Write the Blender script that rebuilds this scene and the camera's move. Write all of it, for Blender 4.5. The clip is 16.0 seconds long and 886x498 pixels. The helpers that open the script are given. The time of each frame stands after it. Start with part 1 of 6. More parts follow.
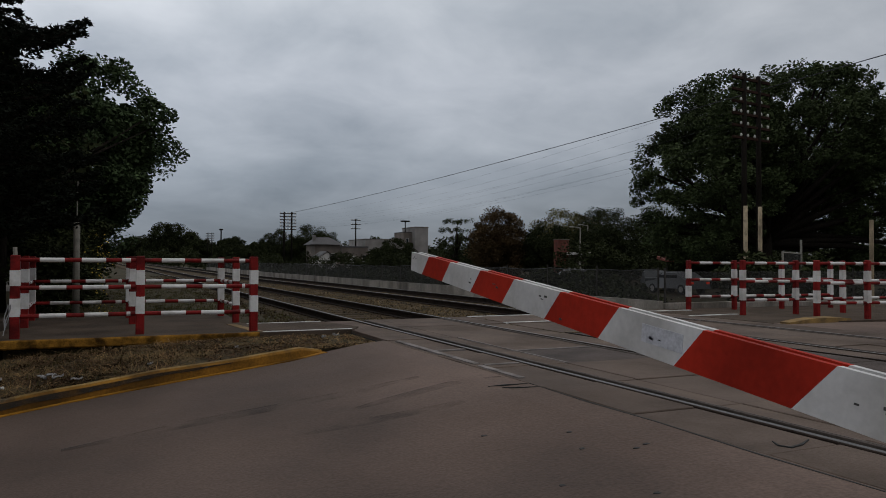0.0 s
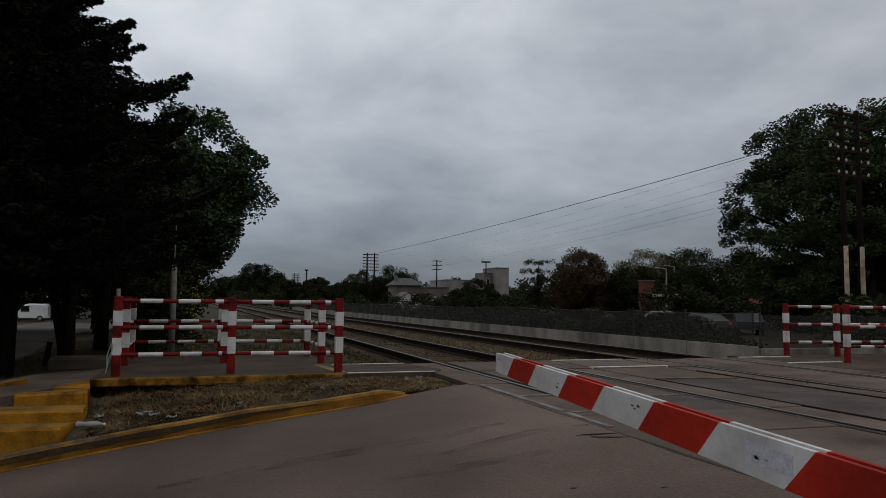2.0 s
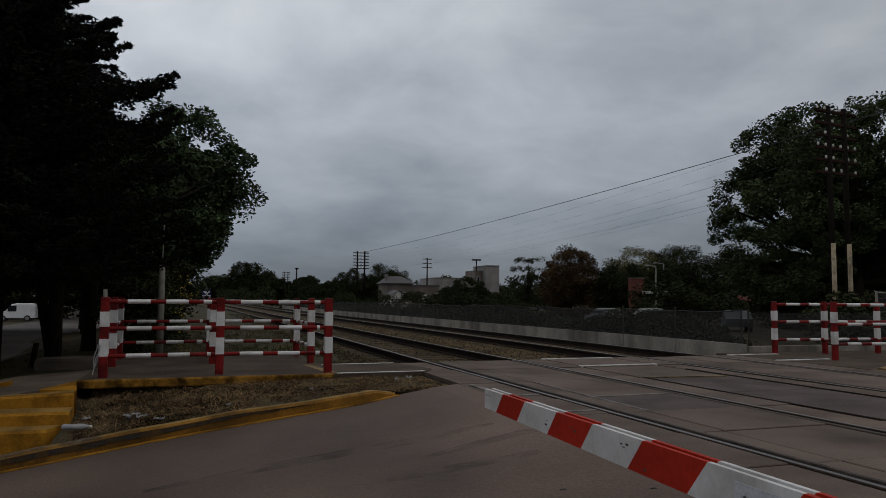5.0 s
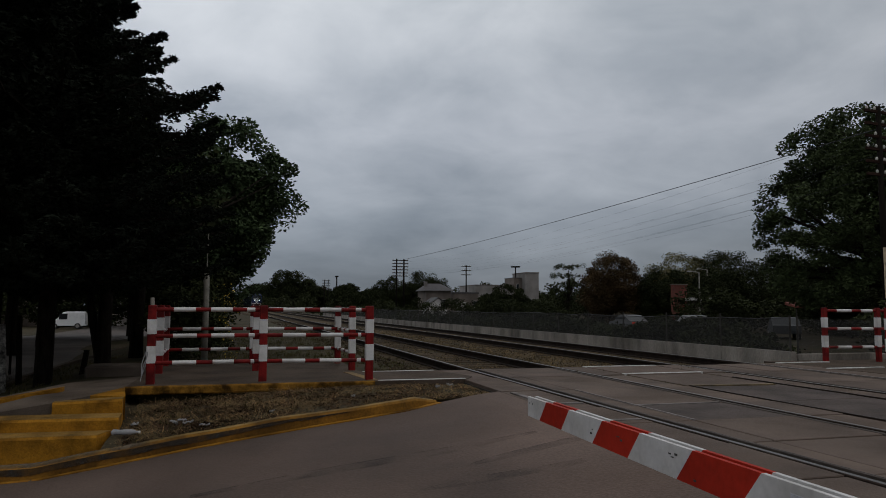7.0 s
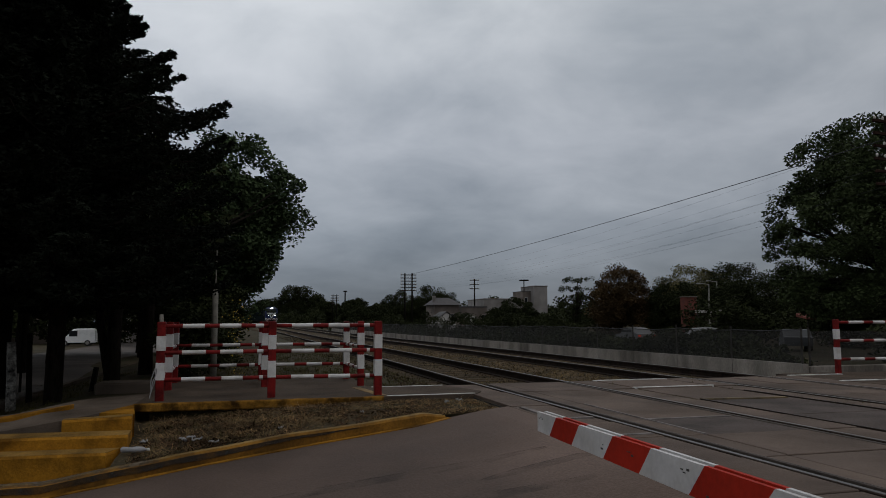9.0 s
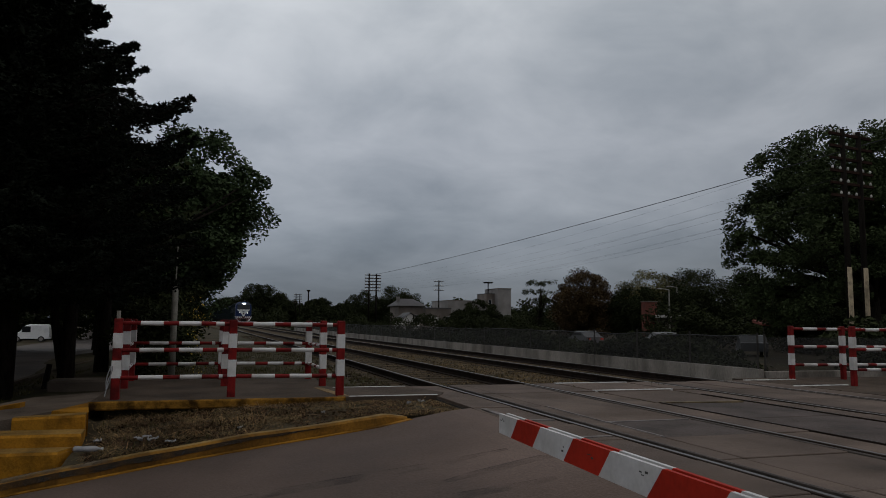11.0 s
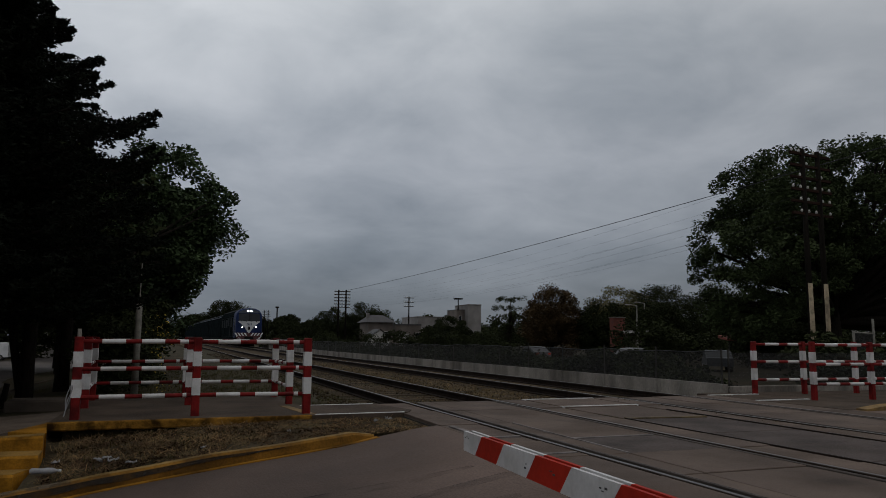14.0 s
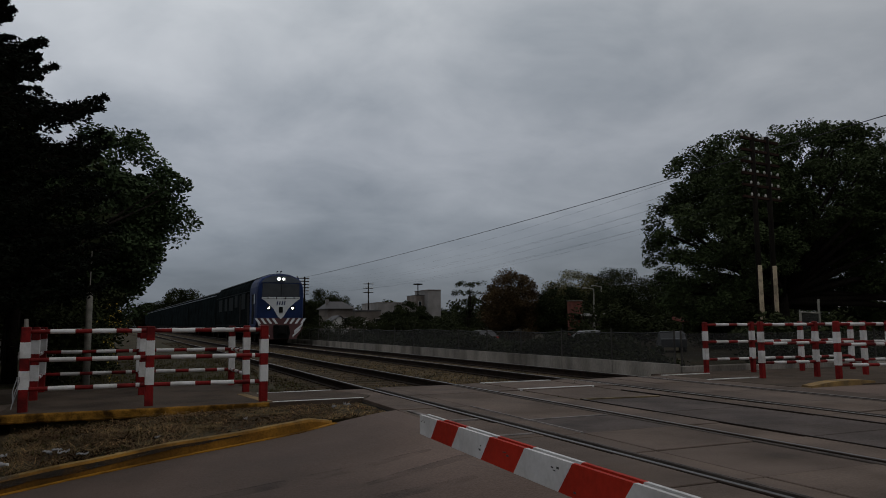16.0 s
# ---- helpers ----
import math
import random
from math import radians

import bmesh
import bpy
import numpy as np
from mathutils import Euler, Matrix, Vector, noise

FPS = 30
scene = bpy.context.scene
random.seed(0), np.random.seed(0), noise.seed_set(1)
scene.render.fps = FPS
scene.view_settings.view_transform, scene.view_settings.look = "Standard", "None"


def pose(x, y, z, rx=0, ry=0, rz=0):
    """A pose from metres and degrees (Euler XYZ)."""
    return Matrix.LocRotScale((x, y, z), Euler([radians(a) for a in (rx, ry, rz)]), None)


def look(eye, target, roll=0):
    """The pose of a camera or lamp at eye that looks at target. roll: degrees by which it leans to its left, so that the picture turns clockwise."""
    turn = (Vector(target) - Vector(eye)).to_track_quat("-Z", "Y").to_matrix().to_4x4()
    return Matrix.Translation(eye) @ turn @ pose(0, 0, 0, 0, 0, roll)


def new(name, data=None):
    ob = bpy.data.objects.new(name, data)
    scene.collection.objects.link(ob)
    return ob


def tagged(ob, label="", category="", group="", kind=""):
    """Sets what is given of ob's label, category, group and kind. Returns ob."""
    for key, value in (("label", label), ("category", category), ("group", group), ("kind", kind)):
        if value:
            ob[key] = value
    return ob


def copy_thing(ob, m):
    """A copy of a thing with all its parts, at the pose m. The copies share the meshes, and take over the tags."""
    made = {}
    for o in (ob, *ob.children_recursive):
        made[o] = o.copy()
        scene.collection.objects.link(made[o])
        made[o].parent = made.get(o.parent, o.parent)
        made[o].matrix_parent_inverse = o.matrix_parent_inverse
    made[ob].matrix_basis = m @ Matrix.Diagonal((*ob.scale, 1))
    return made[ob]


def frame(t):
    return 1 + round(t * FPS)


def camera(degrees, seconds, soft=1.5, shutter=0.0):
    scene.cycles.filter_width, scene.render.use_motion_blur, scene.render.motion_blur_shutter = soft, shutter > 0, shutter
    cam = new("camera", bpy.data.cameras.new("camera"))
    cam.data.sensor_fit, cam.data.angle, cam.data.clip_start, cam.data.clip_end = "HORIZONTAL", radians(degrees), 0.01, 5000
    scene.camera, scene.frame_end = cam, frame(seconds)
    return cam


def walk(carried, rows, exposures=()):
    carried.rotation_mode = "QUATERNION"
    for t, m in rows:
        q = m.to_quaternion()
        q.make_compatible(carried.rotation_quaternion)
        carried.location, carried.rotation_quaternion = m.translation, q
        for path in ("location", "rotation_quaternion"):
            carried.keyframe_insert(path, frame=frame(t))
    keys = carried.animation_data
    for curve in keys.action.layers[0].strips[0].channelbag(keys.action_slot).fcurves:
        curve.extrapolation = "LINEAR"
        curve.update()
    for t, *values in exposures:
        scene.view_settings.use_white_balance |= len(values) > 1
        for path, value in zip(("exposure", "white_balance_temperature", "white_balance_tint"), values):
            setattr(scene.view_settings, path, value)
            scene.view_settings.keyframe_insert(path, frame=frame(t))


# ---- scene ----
# World: tracks run along +y, the road along x, z = 0 at the rail heads.
cam = camera(63.20, 16.0, soft=0.92)
PATH = (
    (0.0, 0.023, -0.078, 1.069, -24.09, 1.04, -0.25),
    (0.5, 0.017, -0.066, 1.063, -24.15, 0.69, -0.30),
    (1.0, 0.015, 0.005, 1.076, -20.59, 1.77, -0.21),
    (1.5, 0.005, -0.040, 1.085, -18.02, 2.93, -0.34),
    (2.0, -0.005, -0.038, 1.097, -17.70, 4.23, -0.55),
    (2.5, -0.014, -0.037, 1.125, -18.14, 6.03, -1.14),
    (3.0, -0.000, -0.046, 1.138, -18.68, 7.17, -0.75),
    (3.5, 0.015, -0.050, 1.121, -18.80, 5.78, -0.61),
    (6.0, 0.015, -0.017, 1.122, -18.33, 4.29, -0.31),
    (6.5, 0.001, 0.020, 1.120, -16.21, 4.76, -0.05),
    (7.0, -0.000, 0.000, 1.120, -15.35, 4.63, -0.19),
    (7.5, -0.000, 0.002, 1.114, -15.43, 4.53, -0.28),
    (8.0, -0.004, 0.035, 1.127, -15.96, 4.71, -0.44),
    (8.5, -0.001, -0.027, 1.115, -15.16, 5.85, -0.40),
    (9.0, 0.003, 0.003, 1.126, -14.67, 5.75, 0.24),
    (11.5, 0.010, 0.019, 1.122, -17.89, 6.03, -0.61),
    (12.0, 0.015, 0.006, 1.119, -18.20, 6.59, -0.57),
    (12.5, 0.021, -0.010, 1.129, -18.67, 6.65, -0.55),
    (13.0, 0.023, -0.025, 1.131, -19.44, 6.68, -0.21),
    (13.5, 0.035, -0.010, 1.138, -20.07, 7.08, -0.49),
    (14.0, 0.036, -0.023, 1.133, -19.89, 7.16, -0.38),
    (14.5, 0.036, -0.029, 1.133, -20.10, 6.60, -0.42),
    (15.0, 0.049, -0.014, 1.131, -20.55, 5.84, -0.34),
    (15.5, 0.055, -0.059, 1.123, -21.49, 5.96, 0.12),
    (16.0, 0.069, -0.036, 1.127, -23.04, 6.00, 0.45),
)
PATH = sorted(PATH + ((3.7, 0.015, -0.045, 1.12, -18.8, 4.02, -0.55), (5.8, 0.015, -0.018, 1.122, -18.4, 4.2, -0.33), (9.2, 0.003, 0.004, 1.126, -15.02, 5.7, 0.15)))
walk(cam, [(t, pose(x, y, z, 90 + p, r, w)) for t, x, y, z, w, p, r in PATH], exposures=[(0, 0.34), (0.7, 0.42), (1.5, 0.38), (2.5, 0.12), (3.5, -0.05), (6, 0.18), (7, 0.18), (9, 0.1), (12.5, -0.03), (16, -0.1)])

# ---------------------------------------------------------------- light
world = bpy.data.worlds.new("overcast")
scene.world = world
world.use_nodes = True
wn, wl = world.node_tree.nodes, world.node_tree.links
wn.clear()


def wnode(kind, **kw):
    n = wn.new(kind)
    for k, val in kw.items():
        if k in n.inputs:
            n.inputs[k].default_value = val
    return n


def ramp_set(node, stops):
    cr = node.color_ramp
    while len(cr.elements) < len(stops):
        cr.elements.new(0.5)
    for e, (p, c) in zip(cr.elements, stops):
        e.position, e.color = p, (*c, 1)


w_out = wn.new("ShaderNodeOutputWorld")
w_bg = wnode("ShaderNodeBackground", Strength=1.0)
w_sky = wn.new("ShaderNodeTexSky")
w_sky.sky_type, w_sky.sun_disc = "NISHITA", False
w_sky.sun_elevation, w_sky.sun_rotation = radians(40), radians(60)
w_co = wn.new("ShaderNodeTexCoord")
w_sep = wn.new("ShaderNodeSeparateXYZ")
wl.new(w_co.outputs["Generated"], w_sep.inputs[0])
# cloud deck: the direction met with a flat layer overhead
w_add = wn.new("ShaderNodeMath"); w_add.operation = "ADD"; w_add.inputs[1].default_value = 0.26
w_abs = wn.new("ShaderNodeMath"); w_abs.operation = "ABSOLUTE"
wl.new(w_sep.outputs[2], w_abs.inputs[0]); wl.new(w_abs.outputs[0], w_add.inputs[0])
w_dx = wn.new("ShaderNodeMath"); w_dx.operation = "DIVIDE"
w_dy = wn.new("ShaderNodeMath"); w_dy.operation = "DIVIDE"
wl.new(w_sep.outputs[0], w_dx.inputs[0]); wl.new(w_add.outputs[0], w_dx.inputs[1])
wl.new(w_sep.outputs[1], w_dy.inputs[0]); wl.new(w_add.outputs[0], w_dy.inputs[1])
w_com = wn.new("ShaderNodeCombineXYZ")
wl.new(w_dx.outputs[0], w_com.inputs[0]); wl.new(w_dy.outputs[0], w_com.inputs[1])
w_n1 = wnode("ShaderNodeTexNoise", Scale=1.15, Detail=6.0, Roughness=0.48)
w_n2 = wnode("ShaderNodeTexNoise", Scale=2.9, Detail=5.0, Roughness=0.55, Distortion=0.4)
wl.new(w_com.outputs[0], w_n1.inputs["Vector"]); wl.new(w_com.outputs[0], w_n2.inputs["Vector"])
w_mixn = wn.new("ShaderNodeMix"); w_mixn.data_type = "FLOAT"; w_mixn.inputs[0].default_value = 0.35
wl.new(w_n1.outputs[0], w_mixn.inputs[2]); wl.new(w_n2.outputs[0], w_mixn.inputs[3])
w_cl = wn.new("ShaderNodeValToRGB")
ramp_set(w_cl, [(0.32, (0.60, 0.64, 0.68)), (0.5, (0.96, 0.975, 0.99)), (0.68, (1.32, 1.31, 1.30))])
wl.new(w_mixn.outputs[0], w_cl.inputs[0])
w_el = wn.new("ShaderNodeValToRGB")
ramp_set(w_el, [(0.0, (0.088, 0.103, 0.127)), (0.06, (0.122, 0.139, 0.165)), (0.12, (0.190, 0.210, 0.240)), (0.24, (0.322, 0.340, 0.372)),
                (0.42, (0.45, 0.468, 0.49)), (1.0, (0.52, 0.525, 0.53))])
wl.new(w_abs.outputs[0], w_el.inputs[0])
w_mul = wn.new("ShaderNodeMix"); w_mul.data_type = "RGBA"; w_mul.blend_type = "MULTIPLY"; w_mul.inputs[0].default_value = 1.0
wl.new(w_el.outputs[0], w_mul.inputs[6]); wl.new(w_cl.outputs[0], w_mul.inputs[7])
w_skm = wn.new("ShaderNodeMix"); w_skm.data_type = "RGBA"; w_skm.blend_type = "ADD"; w_skm.inputs[0].default_value = 0.004
wl.new(w_mul.outputs[2], w_skm.inputs[6]); wl.new(w_sky.outputs[0], w_skm.inputs[7])
# the deck is thinner, so brighter, towards one side
w_dot = wn.new("ShaderNodeVectorMath"); w_dot.operation = "DOT_PRODUCT"; w_dot.inputs[1].default_value = (-0.77, 0.64, 0.0)
wl.new(w_co.outputs["Generated"], w_dot.inputs[0])
w_side = wn.new("ShaderNodeMapRange")
for key_, val_ in (("From Min", -1.0), ("From Max", 1.0), ("To Min", 0.60), ("To Max", 1.40)):
    w_side.inputs[key_].default_value = val_
wl.new(w_dot.outputs["Value"], w_side.inputs["Value"])
wl.new(w_side.outputs[0], w_bg.inputs[1])
wl.new(w_skm.outputs[2], w_bg.inputs[0]); wl.new(w_bg.outputs[0], w_out.inputs[0])

sun_data = bpy.data.lights.new("sun", "SUN")
sun_data.energy, sun_data.angle, sun_data.color = 0.35, radians(40), (1.0, 0.96, 0.92)
sun = new("sun", sun_data)
sun.matrix_world = look((20, -20, 40), (0, 0, 0))

# ---------------------------------------------------------------- materials
def mat(name, base, rough=0.8, vary=0.25, scale=6.0, fine=60.0, bump=0.3, metal=0.0, dark=None, stain=0.0, stain_scale=1.2,
        random=0.0, spec=0.5, emit=None, emit_strength=0.0, stretch=(1, 1, 1), island=0.0):
    m = bpy.data.materials.new(name)
    m.use_nodes = True
    nt = m.node_tree
    bs = nt.nodes["Principled BSDF"]
    bs.inputs["Metallic"].default_value = metal
    bs.inputs["Specular IOR Level"].default_value = spec
    co = nt.nodes.new("ShaderNodeTexCoord")
    mp = nt.nodes.new("ShaderNodeMapping")
    mp.inputs["Scale"].default_value = stretch
    nt.links.new(co.outputs["Object"], mp.inputs[0])

    def noise_node(sc, det=4.0):
        n = nt.nodes.new("ShaderNodeTexNoise")
        n.inputs["Scale"].default_value, n.inputs["Detail"].default_value = sc, det
        nt.links.new(mp.outputs[0], n.inputs["Vector"])
        return n

    n1, n2 = noise_node(scale), noise_node(fine, 3.0)
    c = np.array(base)
    d = np.array(dark) if dark else c * (1 - vary * 1.6)
    r1 = nt.nodes.new("ShaderNodeValToRGB")
    ramp_set(r1, [(0.3, tuple(d)), (0.5, tuple(c)), (0.72, tuple(np.minimum(c * (1 + vary), 1)))])
    nt.links.new(n1.outputs[0], r1.inputs[0])
    mul = nt.nodes.new("ShaderNodeMix"); mul.data_type = "RGBA"; mul.blend_type = "MULTIPLY"; mul.inputs[0].default_value = 1.0
    r2 = nt.nodes.new("ShaderNodeValToRGB")
    lo, hi = 1 - vary * 0.9, 1 + vary * 0.5
    ramp_set(r2, [(0.3, (lo, lo, lo)), (0.7, (hi, hi, hi))])
    nt.links.new(n2.outputs[0], r2.inputs[0])
    nt.links.new(r1.outputs[0], mul.inputs[6]); nt.links.new(r2.outputs[0], mul.inputs[7])
    col = mul.outputs[2]
    if stain:
        n3 = noise_node(stain_scale, 5.0)
        r3 = nt.nodes.new("ShaderNodeValToRGB")
        k = 1 - stain
        ramp_set(r3, [(0.36, (k, k * 0.98, k * 0.95)), (0.56, (1, 1, 1))])
        nt.links.new(n3.outputs[0], r3.inputs[0])
        m3 = nt.nodes.new("ShaderNodeMix"); m3.data_type = "RGBA"; m3.blend_type = "MULTIPLY"; m3.inputs[0].default_value = 1.0
        nt.links.new(col, m3.inputs[6]); nt.links.new(r3.outputs[0], m3.inputs[7])
        col = m3.outputs[2]
    if random or island:
        src = nt.nodes.new("ShaderNodeObjectInfo").outputs["Random"] if random else nt.nodes.new("ShaderNodeNewGeometry").outputs["Random Per Island"]
        k = random or island
        r4 = nt.nodes.new("ShaderNodeValToRGB")
        ramp_set(r4, [(0.0, (1 - k, 1 - k, 1 - k)), (1.0, (1 + k, 1 + k * 0.9, 1 + k * 0.7))])
        nt.links.new(src, r4.inputs[0])
        m4 = nt.nodes.new("ShaderNodeMix"); m4.data_type = "RGBA"; m4.blend_type = "MULTIPLY"; m4.inputs[0].default_value = 1.0
        nt.links.new(col, m4.inputs[6]); nt.links.new(r4.outputs[0], m4.inputs[7])
        col = m4.outputs[2]
    nt.links.new(col, bs.inputs["Base Color"])
    rr = nt.nodes.new("ShaderNodeMapRange")
    rr.inputs["To Min"].default_value, rr.inputs["To Max"].default_value = max(rough - 0.12, 0.03), min(rough + 0.1, 1)
    nt.links.new(n1.outputs[0], rr.inputs["Value"]); nt.links.new(rr.outputs[0], bs.inputs["Roughness"])
    if bump:
        b = nt.nodes.new("ShaderNodeBump")
        b.inputs["Strength"].default_value, b.inputs["Distance"].default_value = bump, 0.02
        nt.links.new(n2.outputs[0], b.inputs["Height"]); nt.links.new(b.outputs[0], bs.inputs["Normal"])
    if emit:
        bs.inputs["Emission Color"].default_value, bs.inputs["Emission Strength"].default_value = (*emit, 1), emit_strength
    return m


M = dict(
    asphalt=mat("asphalt", (0.095, 0.066, 0.053), 0.82, 0.26, 0.5, 45, 0.35, stain=0.28, stain_scale=0.35, stretch=(1, 1, 1), spec=0.18),
    ground=mat("dry_ground", (0.055, 0.044, 0.027), 0.95, 0.4, 0.9, 18, 0.4, dark=(0.038, 0.040, 0.020), stain=0.3, stain_scale=0.3, spec=0.06),
    concrete=mat("crossing_concrete", (0.126, 0.094, 0.077), 0.85, 0.2, 1.2, 60, 0.4, stain=0.35, stain_scale=0.8, random=0.10, spec=0.12),
    slab=mat("platform_concrete", (0.078, 0.058, 0.044), 0.88, 0.2, 1.5, 70, 0.4, stain=0.25, spec=0.08),
    path=mat("path_cement", (0.125, 0.098, 0.078), 0.88, 0.22, 1.5, 70, 0.4, stain=0.3, spec=0.08),
    wall=mat("stained_concrete", (0.265, 0.238, 0.212), 0.9, 0.25, 1.5, 40, 0.3, stain=0.5, stain_scale=1.0, random=0.12, stretch=(1, 1, 0.35), spec=0.18),
    yellow=mat("worn_yellow_paint", (0.31, 0.138, 0.012), 0.75, 0.25, 3.0, 40, 0.3, stain=0.6, stain_scale=2.2, spec=0.1),
    edgeyellow=mat("grimy_yellow_edge", (0.24, 0.116, 0.018), 0.85, 0.35, 7, 50, 0.4, stain=0.75, stain_scale=5, spec=0.08),
    yellowfade=mat("faded_yellow_paint", (0.23, 0.135, 0.036), 0.85, 0.3, 3.0, 40, 0.3, stain=0.45, stain_scale=2.5),
    linewhite=mat("line_paint", (0.55, 0.54, 0.52), 0.8, 0.25, 5.0, 50, 0.2, stain=0.3, stain_scale=3),
    red=mat("red_paint", (0.175, 0.009, 0.008), 0.6, 0.22, 4, 40, 0.08, stain=0.4, stain_scale=4, spec=0.15),
    white=mat("white_paint", (0.59, 0.575, 0.56), 0.55, 0.08, 4, 40, 0.08, stain=0.18, stain_scale=4),
    armred=mat("arm_red_paint", (0.36, 0.022, 0.010), 0.65, 0.14, 3, 30, 0.05, stain=0.28, stain_scale=2, spec=0.12),
    armwhite=mat("arm_white_paint", (0.53, 0.515, 0.505), 0.5, 0.1, 3, 30, 0.05, stain=0.25, stain_scale=2.5),
    grime=mat("dark_grime", (0.05, 0.045, 0.042), 0.8, 0.3, 8, 60, 0.2),
    scuff=mat("grey_scuff", (0.43, 0.43, 0.46), 0.6, 0.15, 20, 80, 0.05),
    steel=mat("rail_steel", (0.13, 0.122, 0.118), 0.5, 0.15, 4, 80, 0.05, metal=0.9),
    rust=mat("rusty_rail", (0.026, 0.018, 0.014), 0.9, 0.3, 6, 80, 0.4, spec=0.08),
    rustlight=mat("worn_guard_steel", (0.075, 0.058, 0.048), 0.7, 0.25, 5, 60, 0.2, metal=0.3),
    rubber=mat("black_gap", (0.018, 0.017, 0.016), 0.9, 0.2, 6, 60, 0.3),
    sleeper=mat("old_timber_sleeper", (0.052, 0.039, 0.027), 0.9, 0.35, 3, 50, 0.5, random=0.25, stretch=(0.3, 3, 3), spec=0.05),
    ballast=mat("dark_ballast", (0.060, 0.046, 0.030), 0.95, 0.4, 8, 40, 0.9, island=0.4, spec=0.05),
    bed=mat("track_bed", (0.072, 0.052, 0.032), 0.95, 0.45, 1.2, 25, 0.9, dark=(0.04, 0.04, 0.022), stain=0.3, spec=0.05),
    straw=mat("dry_grass", (0.19, 0.125, 0.066), 0.9, 0.35, 2, 30, 0.0, island=0.85, spec=0.05),
    strawdim=mat("dim_dry_grass", (0.165, 0.120, 0.064), 0.9, 0.3, 2, 30, 0.0, island=0.45, spec=0.05),
    treaddust=mat("dusty_worn_yellow", (0.22, 0.125, 0.032), 0.85, 0.3, 3, 40, 0.3, stain=0.35, stain_scale=2, spec=0.12),
    palestrip=mat("pale_cement_joint", (0.21, 0.185, 0.175), 0.85, 0.25, 4, 50, 0.2, stain=0.35, stain_scale=3, spec=0.12),
    kerbtop=mat("worn_kerb_top", (0.25, 0.155, 0.05), 0.85, 0.3, 3, 40, 0.3, stain=0.5, stain_scale=2, spec=0.18),
    kerbface=mat("worn_kerb_face", (0.225, 0.104, 0.013), 0.85, 0.3, 3, 40, 0.3, stain=0.55, stain_scale=2.0, spec=0.18),
    litterbrown=mat("brown_leaf_litter", (0.060, 0.036, 0.022), 0.95, 0.4, 5, 40, 0.0, island=0.6, spec=0.04),
    street=mat("street_concrete", (0.092, 0.078, 0.071), 0.85, 0.2, 0.6, 30, 0.3, stain=0.3, stain_scale=0.4, spec=0.15),
    netpost=mat("weathered_fence_post", (0.05, 0.046, 0.042), 0.9, 0.3, 3, 40, 0.2, spec=0.05),
    carsilver=mat("silver_car_paint", (0.13, 0.13, 0.135), 0.6, 0.05, 1, 20, 0.0),
    crossfade=mat("nearly_worn_line", (0.14, 0.10, 0.05), 0.9, 0.3, 3, 40, 0.3, stain=0.4, stain_scale=3),
    darkpanel=mat("dark_panel", (0.084, 0.066, 0.059), 0.85, 0.25, 1.5, 45, 0.5, stain=0.3, spec=0.15),
    palegrass=mat("pale_feathery_leaves", (0.22, 0.20, 0.185), 0.9, 0.3, 2, 30, 0.0, island=0.4, spec=0.05),
    weed=mat("green_grass", (0.062, 0.056, 0.020), 0.9, 0.3, 2, 30, 0.0, island=0.4, spec=0.05),
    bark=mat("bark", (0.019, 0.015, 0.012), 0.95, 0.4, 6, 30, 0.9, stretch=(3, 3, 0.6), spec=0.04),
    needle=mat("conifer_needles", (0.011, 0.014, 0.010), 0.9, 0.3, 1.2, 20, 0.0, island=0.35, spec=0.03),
    leaf=mat("tree_leaves", (0.046, 0.070, 0.031), 0.75, 0.35, 0.7, 12, 0.0, island=0.4, spec=0.08),
    leafgreat=mat("deep_green_leaves", (0.046, 0.062, 0.025), 0.8, 0.35, 0.35, 12, 0.0, island=0.22, spec=0.08),
    leafdark=mat("dark_leaves", (0.024, 0.029, 0.0115), 0.8, 0.35, 0.5, 12, 0.0, island=0.22, spec=0.05),
    leafbrown=mat("brownish_leaves", (0.062, 0.040, 0.019), 0.8, 0.35, 0.5, 12, 0.0, island=0.22, spec=0.05),
    leaflight=mat("olive_leaves", (0.100, 0.090, 0.034), 0.8, 0.35, 0.5, 12, 0.0, island=0.22, spec=0.05),
    wood=mat("dark_pole_timber", (0.012, 0.010, 0.008), 0.9, 0.3, 3, 40, 0.4, stretch=(3, 3, 0.4), spec=0.03),
    crossarm=mat("brown_crossarm_timber", (0.030, 0.017, 0.013), 0.9, 0.3, 3, 40, 0.3, stretch=(0.4, 3, 3), spec=0.03),
    paleconcrete=mat("pale_pole_paint", (0.30, 0.235, 0.15), 0.85, 0.25, 4, 40, 0.2, stain=0.35, stain_scale=2),
    greypost=mat("grey_concrete_post", (0.25, 0.235, 0.20), 0.9, 0.2, 4, 40, 0.3, stain=0.3, stain_scale=2),
    mottled=mat("mottled_whitewash", (0.30, 0.28, 0.25), 0.9, 0.5, 12, 40, 0.4, dark=(0.03, 0.026, 0.022), stain=0.6, stain_scale=7),
    porcelain=mat("insulator_porcelain", (0.46, 0.43, 0.38), 0.3, 0.1, 4, 40, 0.0),
    cable=mat("black_cable", (0.02, 0.02, 0.021), 0.7, 0.1, 4, 40, 0.0),
    plaster=mat("grey_plaster", (0.235, 0.218, 0.208), 0.9, 0.15, 0.4, 10, 0.1, stain=0.3, stain_scale=0.3),
    plasterdark=mat("brown_plaster", (0.15, 0.122, 0.105), 0.9, 0.2, 0.5, 10, 0.1, stain=0.3, stain_scale=0.4),
